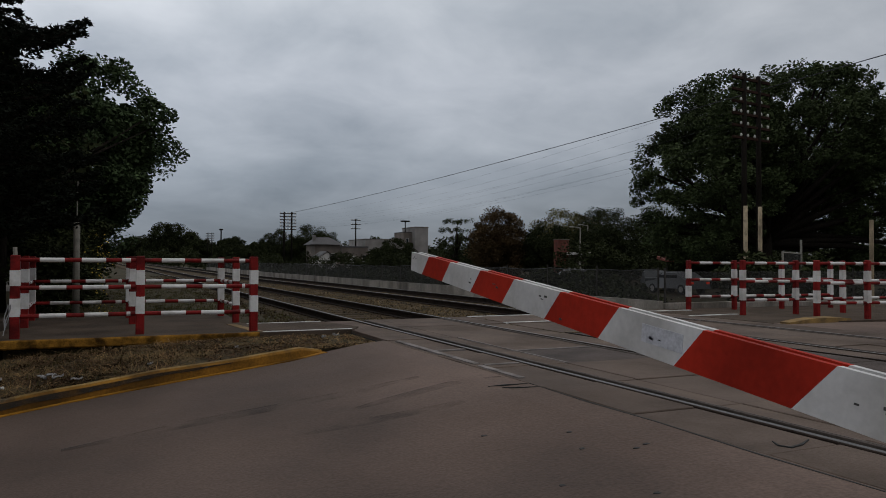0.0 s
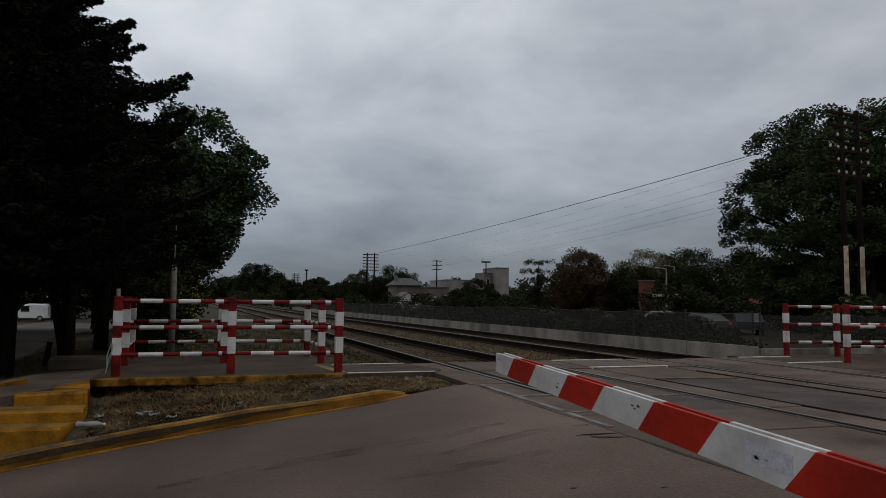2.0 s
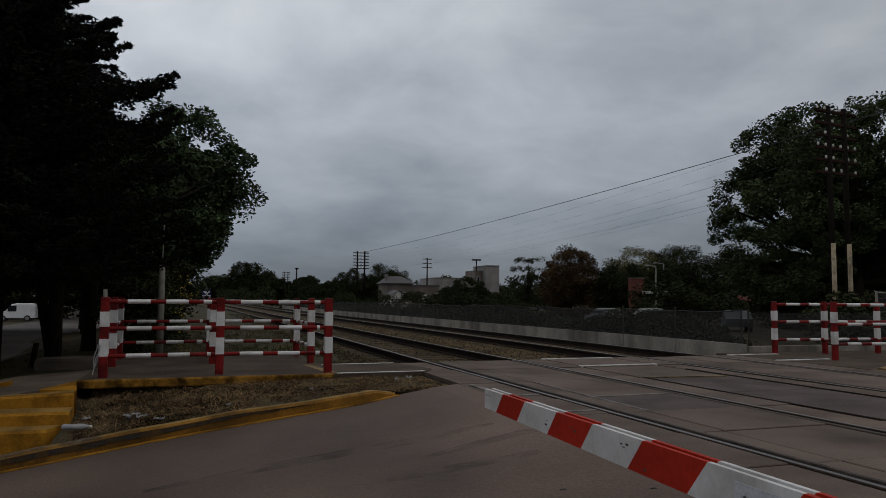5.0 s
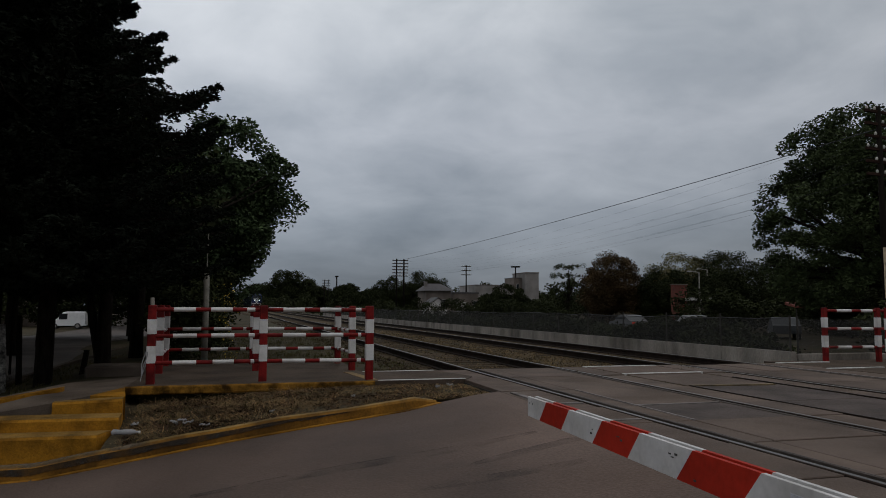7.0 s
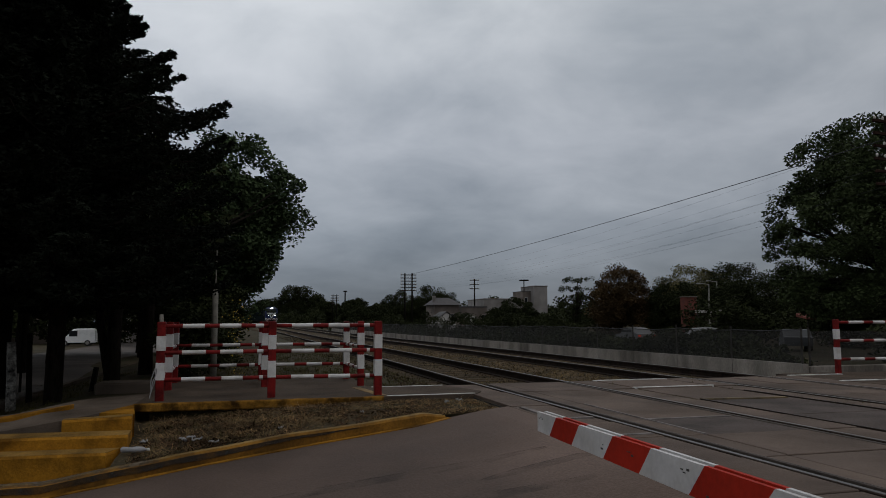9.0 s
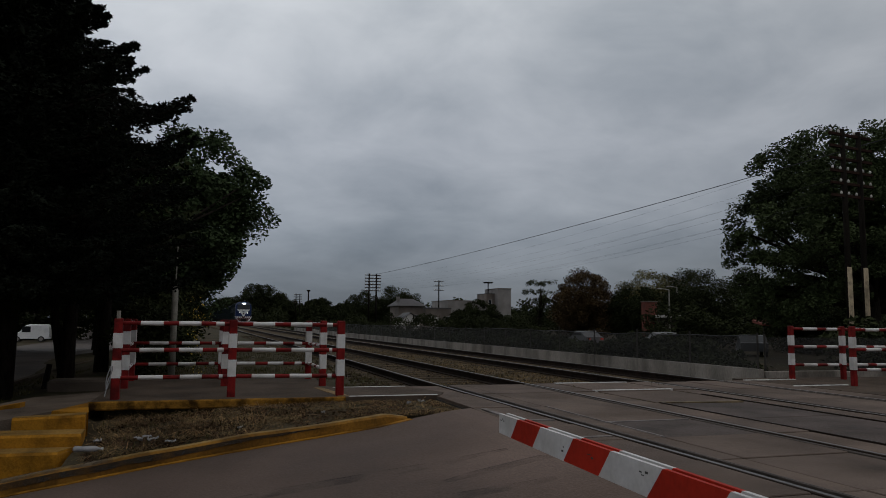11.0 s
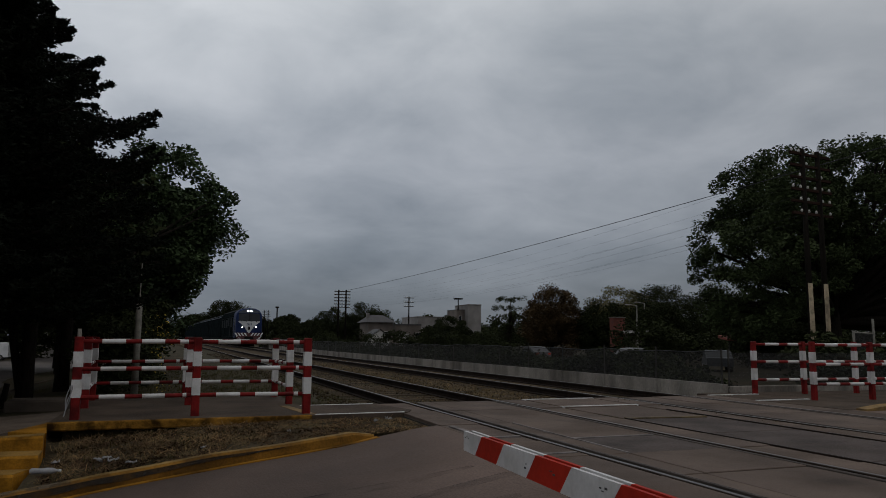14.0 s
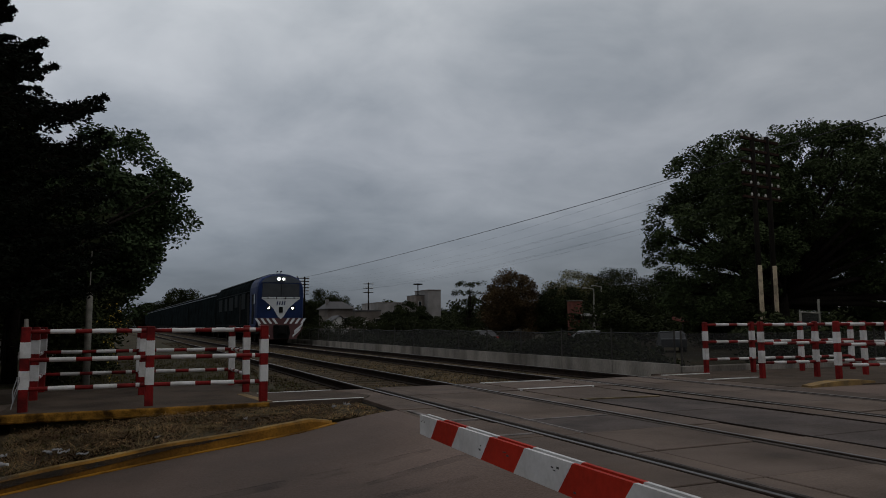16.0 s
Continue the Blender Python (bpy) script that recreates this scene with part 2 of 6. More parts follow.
    plasterwhite=mat("white_plaster", (0.46, 0.44, 0.42), 0.9, 0.12, 0.5, 10, 0.1, stain=0.3, stain_scale=0.4),
    roof=mat("grey_roof_sheet", (0.055, 0.050, 0.051), 0.8, 0.2, 1, 14, 0.2, stretch=(4, 0.6, 1)),
    brickred=mat("red_brick_wall", (0.13, 0.034, 0.022), 0.9, 0.25, 1.5, 16, 0.3),
    glassdark=mat("dark_glass", (0.012, 0.014, 0.017), 0.08, 0.1, 2, 20, 0.0),
    carwhite=mat("white_car_paint", (0.72, 0.72, 0.72), 0.3, 0.05, 1, 20, 0.0),
    cargrey=mat("grey_car_paint", (0.035, 0.037, 0.040), 0.6, 0.05, 1, 20, 0.0),
    tyre=mat("tyre_rubber", (0.02, 0.02, 0.02), 0.9, 0.2, 4, 40, 0.1),
    blue=mat("train_blue", (0.011, 0.024, 0.084), 0.6, 0.12, 1, 20, 0.0, stain=0.2, stain_scale=1, spec=0.15),
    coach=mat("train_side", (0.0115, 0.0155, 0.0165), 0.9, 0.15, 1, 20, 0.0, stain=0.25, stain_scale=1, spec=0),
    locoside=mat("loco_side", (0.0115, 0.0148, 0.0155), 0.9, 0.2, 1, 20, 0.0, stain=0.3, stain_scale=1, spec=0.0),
    trainroof=mat("train_roof", (0.036, 0.039, 0.042), 0.8, 0.2, 1, 20, 0.1, stain=0.25, stain_scale=1, spec=0.1),
    trainwhite=mat("train_white", (0.55, 0.56, 0.57), 0.45, 0.06, 2, 30, 0.0),
    browgrey=mat("brow_grey", (0.065, 0.078, 0.10), 0.5, 0.1, 2, 30, 0.0),
    trainred=mat("train_red", (0.055, 0.009, 0.009), 0.7, 0.1, 2, 30, 0.0),
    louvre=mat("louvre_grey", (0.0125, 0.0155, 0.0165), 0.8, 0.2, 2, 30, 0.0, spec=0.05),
    under=mat("underframe", (0.011, 0.0105, 0.010), 0.85, 0.3, 4, 40, 0.2, spec=0.04),
    lamp=mat("headlamp_lit", (0.9, 0.9, 0.9), 0.3, 0.0, 4, 40, 0.0, emit=(1.0, 0.97, 0.9), emit_strength=18.0),
    toplamp=mat("roof_headlamp_lit", (0.9, 0.9, 0.9), 0.3, 0.0, 4, 40, 0.0, emit=(1.0, 0.97, 0.9), emit_strength=90.0),
    taillamp=mat("tail_lamp_lit", (0.4, 0.02, 0.01), 0.3, 0.0, 4, 40, 0.0, emit=(1.0, 0.08, 0.03), emit_strength=0.18),
    carglass=mat("car_side_glass", (0.012, 0.013, 0.015), 0.35, 0.1, 2, 20, 0.0, spec=0.2),
    # windscreen base lifted to grey, painting in the reflected sky
    screen=mat("cab_windscreen_sky_grey", (0.045, 0.048, 0.052), 0.2, 0.1, 2, 20, 0.0),
    globe=mat("lamp_globe", (0.6, 0.6, 0.58), 0.4, 0.1, 4, 40, 0.0),
    litter=mat("litter_paper", (0.26, 0.255, 0.26), 0.7, 0.1, 8, 60, 0.1),
    flower=mat("yellow_flowers", (0.42, 0.30, 0.03), 0.8, 0.2, 8, 60, 0.0, island=0.3),
)
# asphalt base colour grows paler towards the crossing, broken up by noise
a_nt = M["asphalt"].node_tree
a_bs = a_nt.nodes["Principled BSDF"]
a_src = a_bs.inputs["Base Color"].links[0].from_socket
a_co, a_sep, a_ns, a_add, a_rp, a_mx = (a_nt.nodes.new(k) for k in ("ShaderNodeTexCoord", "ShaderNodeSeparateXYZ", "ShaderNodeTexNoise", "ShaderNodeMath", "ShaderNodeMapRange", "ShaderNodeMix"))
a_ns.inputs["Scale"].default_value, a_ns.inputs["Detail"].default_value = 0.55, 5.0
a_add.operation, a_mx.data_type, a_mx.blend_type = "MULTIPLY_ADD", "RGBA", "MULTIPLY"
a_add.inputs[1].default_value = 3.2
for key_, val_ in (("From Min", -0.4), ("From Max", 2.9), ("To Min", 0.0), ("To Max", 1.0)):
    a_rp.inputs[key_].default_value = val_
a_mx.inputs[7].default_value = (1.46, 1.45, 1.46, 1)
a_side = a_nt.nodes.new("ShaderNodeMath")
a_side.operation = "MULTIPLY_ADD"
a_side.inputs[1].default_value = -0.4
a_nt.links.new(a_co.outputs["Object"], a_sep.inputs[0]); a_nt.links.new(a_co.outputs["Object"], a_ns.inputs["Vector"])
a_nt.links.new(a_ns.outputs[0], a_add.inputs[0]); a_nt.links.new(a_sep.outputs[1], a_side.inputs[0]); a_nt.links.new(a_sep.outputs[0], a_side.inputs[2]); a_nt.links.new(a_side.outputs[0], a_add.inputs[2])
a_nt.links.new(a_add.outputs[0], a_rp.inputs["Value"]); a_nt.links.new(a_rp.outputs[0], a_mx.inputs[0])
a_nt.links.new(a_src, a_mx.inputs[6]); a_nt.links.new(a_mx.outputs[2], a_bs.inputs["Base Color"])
# semi-open net of the boundary fence
net = bpy.data.materials.new("wire_net")
net.use_nodes = True
nn, nl = net.node_tree.nodes, net.node_tree.links
n_tr, n_mx = nn.new("ShaderNodeBsdfTransparent"), nn.new("ShaderNodeMixShader")
n_ns = nn.new("ShaderNodeTexNoise"); n_ns.inputs["Scale"].default_value = 0.5
n_rp = nn.new("ShaderNodeMapRange"); n_rp.inputs["To Min"].default_value, n_rp.inputs["To Max"].default_value = 0.42, 0.66
n_co = nn.new("ShaderNodeTexCoord")
nl.new(n_co.outputs["Object"], n_ns.inputs[0]); nl.new(n_ns.outputs[0], n_rp.inputs[0]); nl.new(n_rp.outputs[0], n_mx.inputs[0])
nn["Principled BSDF"].inputs["Base Color"].default_value = (0.021, 0.0195, 0.0185, 1)
nn["Principled BSDF"].inputs["Roughness"].default_value = 0.9
nl.new(n_tr.outputs[0], n_mx.inputs[1]); nl.new(nn["Principled BSDF"].outputs[0], n_mx.inputs[2])
nl.new(n_mx.outputs[0], nn["Material Output"].inputs[0])
M["net"] = net


def sheer(name, colour, lo, hi, scale):
    """A thin worn film, denser in places."""
    m = bpy.data.materials.new(name)
    m.use_nodes = True
    nd, lk = m.node_tree.nodes, m.node_tree.links
    tr, mx, ns, rp, co = (nd.new(k) for k in ("ShaderNodeBsdfTransparent", "ShaderNodeMixShader", "ShaderNodeTexNoise", "ShaderNodeMapRange", "ShaderNodeTexCoord"))
    ns.inputs["Scale"].default_value, ns.inputs["Detail"].default_value = scale, 5.0
    rp.inputs["From Min"].default_value, rp.inputs["From Max"].default_value = 0.35, 0.7
    rp.inputs["To Min"].default_value, rp.inputs["To Max"].default_value = lo, hi
    nd["Principled BSDF"].inputs["Base Color"].default_value = (*colour, 1)
    nd["Principled BSDF"].inputs["Roughness"].default_value = 0.85
    lk.new(co.outputs["Object"], ns.inputs[0]); lk.new(ns.outputs[0], rp.inputs[0]); lk.new(rp.outputs[0], mx.inputs[0])
    lk.new(tr.outputs[0], mx.inputs[1]); lk.new(nd["Principled BSDF"].outputs[0], mx.inputs[2])
    lk.new(mx.outputs[0], nd["Material Output"].inputs[0])
    return m


M["skid"] = sheer("tyre_mark", (0.03, 0.025, 0.022), 0.0, 0.38, 3.0)
M["darkfilm"] = sheer("dark_kerb_film", (0.022, 0.016, 0.010), 0.35, 1.0, 6.0)
M["soilfilm"] = sheer("soil_film", (0.085, 0.06, 0.035), 0.15, 0.95, 4.5)


# ---------------------------------------------------------------- mesh helpers
class Build:
    """Collects vertices and faces of one mesh."""

    def __init__(self):
        self.v, self.f = [], []

    def add(self, verts, faces, m=None):
        k = len(self.v)
        self.v += [tuple(m @ Vector(p)) if m else tuple(p) for p in verts]
        self.f += [tuple(i + k for i in q) for q in faces]
        return self

    def box(self, x0, x1, y0, y1, z0, z1, b=0.0, m=None):
        """A box with chamfered upright edges and top."""
        if b <= 0:
            vs = [(x, y, z) for z in (z0, z1) for x, y in ((x0, y0), (x1, y0), (x1, y1), (x0, y1))]
            return self.add(vs, [(3, 2, 1, 0), (4, 5, 6, 7), (0, 1, 5, 4), (1, 2, 6, 5), (2, 3, 7, 6), (3, 0, 4, 7)], m)
        ring = [(x0 + b, y0), (x1 - b, y0), (x1, y0 + b), (x1, y1 - b), (x1 - b, y1), (x0 + b, y1), (x0, y1 - b), (x0, y0 + b)]
        cx, cy = (x0 + x1) / 2, (y0 + y1) / 2
        sx, sy = max(0.0, 1 - 2 * b / abs(x1 - x0)), max(0.0, 1 - 2 * b / abs(y1 - y0))
        top = [(cx + (x - cx) * sx, cy + (y - cy) * sy) for x, y in ring]
        vs = [(*p, z0) for p in ring] + [(*p, z1 - b) for p in ring] + [(*p, z1) for p in top]
        fs = [tuple(reversed(range(8))), tuple(range(16, 24))]
        for k in (0, 8):
            fs += [(k + i, k + (i + 1) % 8, k + 8 + (i + 1) % 8, k + 8 + i) for i in range(8)]
        return self.add(vs, fs, m)

    def tube(self, pts, radii, n=10, caps=True):
        """A round tube through points, with a radius at each."""
        pts = [Vector(p) for p in pts]
        if not hasattr(radii, "__len__"):
            radii = [radii] * len(pts)
        k = len(self.v)
        for i, p in enumerate(pts):
            d = (pts[min(i + 1, len(pts) - 1)] - pts[max(i - 1, 0)]).normalized()
            a = d.orthogonal().normalized() if abs(d.z) < 0.99 else Vector((1, 0, 0))
            b = d.cross(a)
            for j in range(n):
                w = 2 * math.pi * j / n
                self.v.append(tuple(p + (a * math.cos(w) + b * math.sin(w)) * radii[i]))
        for i in range(len(pts) - 1):
            for j in range(n):
                self.f.append((k + i * n + j, k + i * n + (j + 1) % n, k + (i + 1) * n + (j + 1) % n, k + (i + 1) * n + j))
        if caps:
            self.f.append(tuple(k + j for j in reversed(range(n))))
            self.f.append(tuple(k + (len(pts) - 1) * n + j for j in range(n)))
        return self

    def prism(self, poly, z0, z1):
        n = len(poly)
        z0s = z0 if hasattr(z0, "__len__") else [z0] * n
        z1s = z1 if hasattr(z1, "__len__") else [z1] * n
        vs = [(*p, z) for p, z in zip(poly, z0s)] + [(*p, z) for p, z in zip(poly, z1s)]
        fs = [tuple(reversed(range(n))), tuple(range(n, 2 * n))] + [(i, (i + 1) % n, n + (i + 1) % n, n + i) for i in range(n)]
        return self.add(vs, fs)

    def loft(self, rings, caps=True):
        n = len(rings[0])
        vs = [p for r in rings for p in r]
        fs = [(k * n + i, k * n + (i + 1) % n, (k + 1) * n + (i + 1) % n, (k + 1) * n + i) for k in range(len(rings) - 1) for i in range(n)]
        if caps:
            fs += [tuple(reversed(range(n))), tuple(range((len(rings) - 1) * n, len(rings) * n))]
        return self.add(vs, fs)


def link(name, b, material, parent=None, label="", smooth=False):
    me = b if isinstance(b, bpy.types.Mesh) else bpy.data.meshes.new(name)
    if not isinstance(b, bpy.types.Mesh):
        me.from_pydata(b.v, [], b.f)
        me.update()
        me.materials.append(material)
        if smooth:
            me.shade_smooth()
    ob = new(name, me)
    if parent:
        ob.parent = parent
    if label:
        ob["label"] = label
    return ob


def part(name, b, material, parent, label="", smooth=False):
    return link(name, b, material, parent, label, smooth)


def thing(name, at, label, category, group="", turn=0.0, kind=""):
    e = new(name)
    e.matrix_world = pose(*at, 0, 0, turn)
    e.empty_display_size = 0.2
    return tagged(e, label, category, group, kind)


rng = np.random.default_rng(7)


def smooth_step(a, b, x):
    t = min(1.0, max(0.0, (x - a) / (b - a)))
    return t * t * (3 - 2 * t)


# ---------------------------------------------------------------- lie of the land
def bend(y):
    """How far the tracks swing aside at y."""
    if y <= 0:
        return 0.0
    c = min(y, 230.0)
    return -3.04e-4 * c * c + 8.73e-7 * c ** 3 - max(0.0, y - 230.0) * 0.045


def grade(y):
    """Height of the rail heads at y."""
    return 0.004 * max(0.0, y - 55.0) if y < 300 else 0.98


def ramp(x):
    """Road surface across the tracks: the approach climbs to the rails."""
    if x < 3.1:
        u = 3.1 - x
        return -0.015 - 0.13 * u + 0.13 * max(0, u - 5.2)
    if x > 11.0:
        return -0.015 - 0.02 * min(x - 11.0, 20)
    return -0.015


# kerb line beside the approach, from the tracks outwards
KERB = [(3.36, 9.36), (2.8, 9.13), (2.42, 9.1), (1.95, 8.94), (1.27, 8.91), (0.63, 8.93), (0.03, 8.89), (-0.55, 8.84), (-1.07, 8.74), (-1.8, 8.6), (-2.4, 8.5), (-4.0, 8.3), (-7.0, 8.0), (-14.0, 7.6), (-26.0, 7.3)]


def kerb_y(x):
    for (x1, y1), (x0, y0) in zip(KERB, KERB[1:]):
        if x0 <= x <= x1:
            return y0 + (y1 - y0) * (x - x0) / (x1 - x0)
    return 9.4


def land(x, y):
    bx = x - bend(y)
    near = ramp(x) - 0.05
    far_left = -0.14 - 0.35 * smooth_step(-2.5, -5.0, x) - 0.85 * smooth_step(20, 75, y) * smooth_step(-3, -8, x)
    bed_z = -0.19 + grade(y)
    far_right = -0.35 - 0.55 * smooth_step(14, 24, x)
    if bx < 3.0:
        far = far_left + (bed_z - far_left) * smooth_step(0.5, 2.6, bx)
    elif bx > 10.9:
        far = bed_z + (far_right - bed_z) * smooth_step(11.2, 12.6, bx)
    else:
        far = bed_z
    k = smooth_step(10.9, 12.9, y)
    if x < 3.2:
        k = smooth_step(9.6, 11.0, y)
        ky = kerb_y(x)
        if -1.6 < x < 3.4 and y > ky + 0.06:
            # verge between kerb and refuge
            rise = 0.35 * smooth_step(ky + 0.06, ky + 0.5, y) + 0.65 * smooth_step(ky + 0.3, 10.9, y)
            low = min(ramp(x) + 0.115 - 0.09 * smooth_step(1.9, 2.6, x), -0.06)
            return low + (min(-0.165 + 0.07 * max(-1.6, min(1.3, x)), low + 0.3) - low) * rise + 0.025 * noise.noise((x * 2.1, y * 2.3, 0)) + 0.012 * noise.noise((x * 7, y * 7, 3))
    return near + (far - near) * k - 0.012


gx = [-900, -500, -250, -140, -90, -60, -40, -30] + [i * 0.8 for i in range(-30, -6)] + [i * 0.15 for i in range(-30, 30)] + [i * 0.3 for i in range(15, 46)] + [i * 0.8 for i in range(18, 50)] + [46, 56, 70, 90, 130, 200, 350, 600, 1000]
gy = [-600, -200, -80, -40, -20, -10] + [-5, 0, 3, 6] + [i * 0.15 for i in range(50, 84)] + [i * 0.3 for i in range(42, 50)] + [15 + i * 1.0 for i in range(1, 50)] + [70, 78, 88, 100, 115, 130, 150, 170, 200, 230, 260, 300, 360, 450, 600, 900, 1500, 2600]
gx, gy = sorted(set(round(a, 3) for a in gx)), sorted(set(round(a, 3) for a in gy))
gb = Build()
gb.v = [(x, y, land(x, y)) for y in gy for x in gx]
nx = len(gx)
gb.f = [(j * nx + i, j * nx + i + 1, (j + 1) * nx + i + 1, (j + 1) * nx + i) for j in range(len(gy) - 1) for i in range(nx - 1)]
ground = tagged(link("ground", gb, M["ground"], smooth=True), "bare earth with dry grass beside the tracks", "ground", kind="structure")

rb = Build()
rx_ = [-26 + 0.5 * i for i in range(60)] + [3.35]
rx_ = [x for x in rx_ if x <= 3.35]
for x in rx_:
    rb.v += [(x, -9.0, ramp(x)), (x, 0.0, ramp(x) + 0.01), (x, 5.0, ramp(x) + 0.008), (x, kerb_y(x) - 0.02, ramp(x))]
    rb.v += [(x, -9.0, ramp(x) - 0.12), (x, kerb_y(x) - 0.02, ramp(x) - 0.12)]
for i in range(len(rx_) - 1):
    a, b = 6 * i, 6 * i + 6
    rb.f += [(a + j, b + j, b + j + 1, a + j + 1) for j in range(3)] + [(a + 3, b + 3, b + 5, a + 5), (b, a, a + 4, b + 4)]
k = 6 * (len(rx_) - 1)
rb.f.append((k, k + 4, k + 5, k + 3, k + 2, k + 1))
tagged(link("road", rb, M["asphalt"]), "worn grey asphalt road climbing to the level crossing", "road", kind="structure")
rb2 = Build()
xs2 = [10.75 + 0.8 * i for i in range(45)]
for x in xs2:
    rb2.v += [(x, -9.0, ramp(x) + 0.01), (x, 9.35, ramp(x) + 0.01), (x, -9.0, -1.0), (x, 9.35, -1.0)]
for i in range(len(xs2) - 1):
    a, b = 4 * i, 4 * i + 4
    rb2.f += [(a, b, b + 1, a + 1), (a + 1, b + 1, b + 3, a + 3)]
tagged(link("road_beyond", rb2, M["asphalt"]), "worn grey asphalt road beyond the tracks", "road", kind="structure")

# skid marks, cracks and spots on the approach
def road_strip(name, pts2, w, material, label, category):
    b = Build()
    rr = []
    for i, (x, y) in enumerate(pts2):
        q, p = pts2[min(i + 1, len(pts2) - 1)], pts2[max(i - 1, 0)]
        d = Vector((q[0] - p[0], q[1] - p[1])).normalized()
        ww = w * (0.25 if i in (0, len(pts2) - 1) else 1.0) * (0.8 + 0.4 * rng.random())
        zz = ramp(x) + 0.0075
        rr.append([(x - d.y * ww, y + d.x * ww, zz - 0.01), (x - d.y * ww, y + d.x * ww, zz + 0.0035), (x + d.y * ww, y - d.x * ww, zz + 0.0035), (x + d.y * ww, y - d.x * ww, zz - 0.01)])
    b.loft(rr)
    return tagged(link(name, b, material), label, category, kind="structure")


for pts2, w in (([(1.7, 5.75), (2.2, 5.85), (2.8, 5.95), (3.3, 5.92)], 0.07), ([(1.3, 5.35), (1.7, 5.32), (2.4, 5.25), (3.2, 5.35)], 0.09), ([(-0.4, 6.5), (0.6, 6.5), (1.9, 6.42), (2.7, 6.5)], 0.12)):
    road_strip("skid_mark", pts2, w, M["skid"], "faint dark tyre mark across the asphalt", "road mark")
for pts2 in ([(3.36, 5.5), (3.33, 4.6), (3.35, 3.8), (3.32, 2.9), (3.34, 1.5)], [(2.98, 5.55), (3.1, 5.5), (3.34, 5.48)], [(3.34, 5.3), (3.2, 5.33), (3.05, 5.42)], [(3.64, 3.11), (3.59, 3.02), (3.62, 2.96), (3.73, 2.98), (3.88, 3.05)]):
    road_strip("crack", pts2, 0.009, M["rubber"], "thin dark crack in the asphalt", "road mark")
for x, y in ((2.75, 3.95), (2.62, 3.62), (2.86, 3.4), (2.95, 3.42), (2.2, 3.2), (1.95, 3.0), (1.2, 3.5), (2.5, 2.8), (1.6, 2.6), (2.3, 4.3)):
    tagged(link("oil_spot", Build().prism([(x + 0.024 * math.cos(k) * (1 + 0.5 * rng.random()), y + 0.016 * math.sin(k)) for k in (0, 1, 2, 3, 4, 5)], ramp(x) - 0.01, ramp(x) + 0.0105), M["rubber"]), "small dark spot on the asphalt", "road mark", kind="structure")

# yellow kerb
kb, yl = Build(), Build()
pts = []
for (x1, y1), (x0, y0) in zip(KERB[2:], KERB[3:]):
    n = 6
    pts += [(x1 + (x0 - x1) * i / n, y1 + (y0 - y1) * i / n) for i in range(n)]
rings, rings2 = [], []
for i, (x, y) in enumerate(pts):
    q, p = pts[min(i + 1, len(pts) - 1)], pts[max(i - 1, 0)]
    d = Vector((q[0] - p[0], q[1] - p[1])).normalized()
    nrm = Vector((d.y, -d.x))
    z = ramp(x)
    up = min(0.15, 0.105 + 0.045 * i / 20) * min(1.0, 0.3 + i / 5)
    if nrm.y < 0:
        nrm = -nrm
    jit = noise.noise((x * 1.7, y * 1.3, 0)) * 0.012
    sec = [(-0.02, -0.1), (0.0, up - 0.03 + jit), (0.025, up + jit), (0.105, up + 0.004 + jit), (0.125, up - 0.02), (0.13, -0.1)]
    rings.append([(x + nrm.x * o, y + nrm.y * o, z + h) for o, h in sec])
    sec2 = [(-0.11 - 2.2 * abs(jit), 0.0), (-0.11 - 2.2 * abs(jit), 0.0105), (-0.03, 0.0105), (-0.03, 0.0)]
    rings2.append([(x + nrm.x * o, y + nrm.y * o, z + h) for o, h in sec2])
kb.loft(rings)
yl.loft(rings2)
kerb = tagged(link("kerb", kb, M["kerbtop"]), "worn yellow-painted concrete kerb along the road", "kerb", kind="structure")
fb = Build().loft([[(r[0][0], r[0][1] - 0.012, r[0][2]), (r[1][0], r[1][1] - 0.012, r[1][2] + 0.004), (r[2][0], r[2][1] - 0.004, r[2][2] - 0.004), (r[0][0], r[0][1] + 0.01, r[0][2])] for r in rings])
part("kerb_face", fb, M["kerbface"], kerb, "yellow painted kerb face")
# dark band along the face, thinning out towards the tracks
gb_ = []
for r, (x, y) in zip(rings, pts):
    if x < 1.3:
        full = min(1.0, (1.33 - x) / 1.5)
        mid = 0.085 + 0.012 * noise.noise((x * 3, 0, 5))
        h0, h1 = 0.118 - 0.058 * full + 1.6 * (mid - 0.085), 0.1215
        f0, f1 = (h0 + 0.1) / 0.22, (h1 + 0.1) / 0.22
        p0 = [r[0][k] + (r[1][k] - r[0][k]) * f0 for k in range(3)]
        p1 = [r[0][k] + (r[1][k] - r[0][k]) * f1 for k in range(3)]
        gb_.append([(p0[0], p0[1] - 0.02, p0[2]), (p1[0], p1[1] - 0.018, p1[2]), (p1[0], p1[1] - 0.004, p1[2]), (p0[0], p0[1] - 0.004, p0[2])])
tb_ = [[(r[1][0], r[1][1] - 0.014, r[1][2] - 0.002), (r[2][0], r[2][1] - 0.004, r[2][2] + 0.003), (r[3][0], r[3][1], r[3][2] + 0.003), (r[3][0], r[3][1], r[3][2] - 0.01)] for r, (x, y) in zip(rings, pts) if x < -0.95]
part("grime_band", Build().loft(tb_), M["soilfilm"], kerb, "soil and grime over the kerb top")
part("grime_band", Build().loft(gb_), M["darkfilm"], kerb, "dark band along the kerb face")
tagged(link("kerb_line", yl, M["yellow"]), "faded yellow line painted at the kerb foot", "road line", kind="structure")

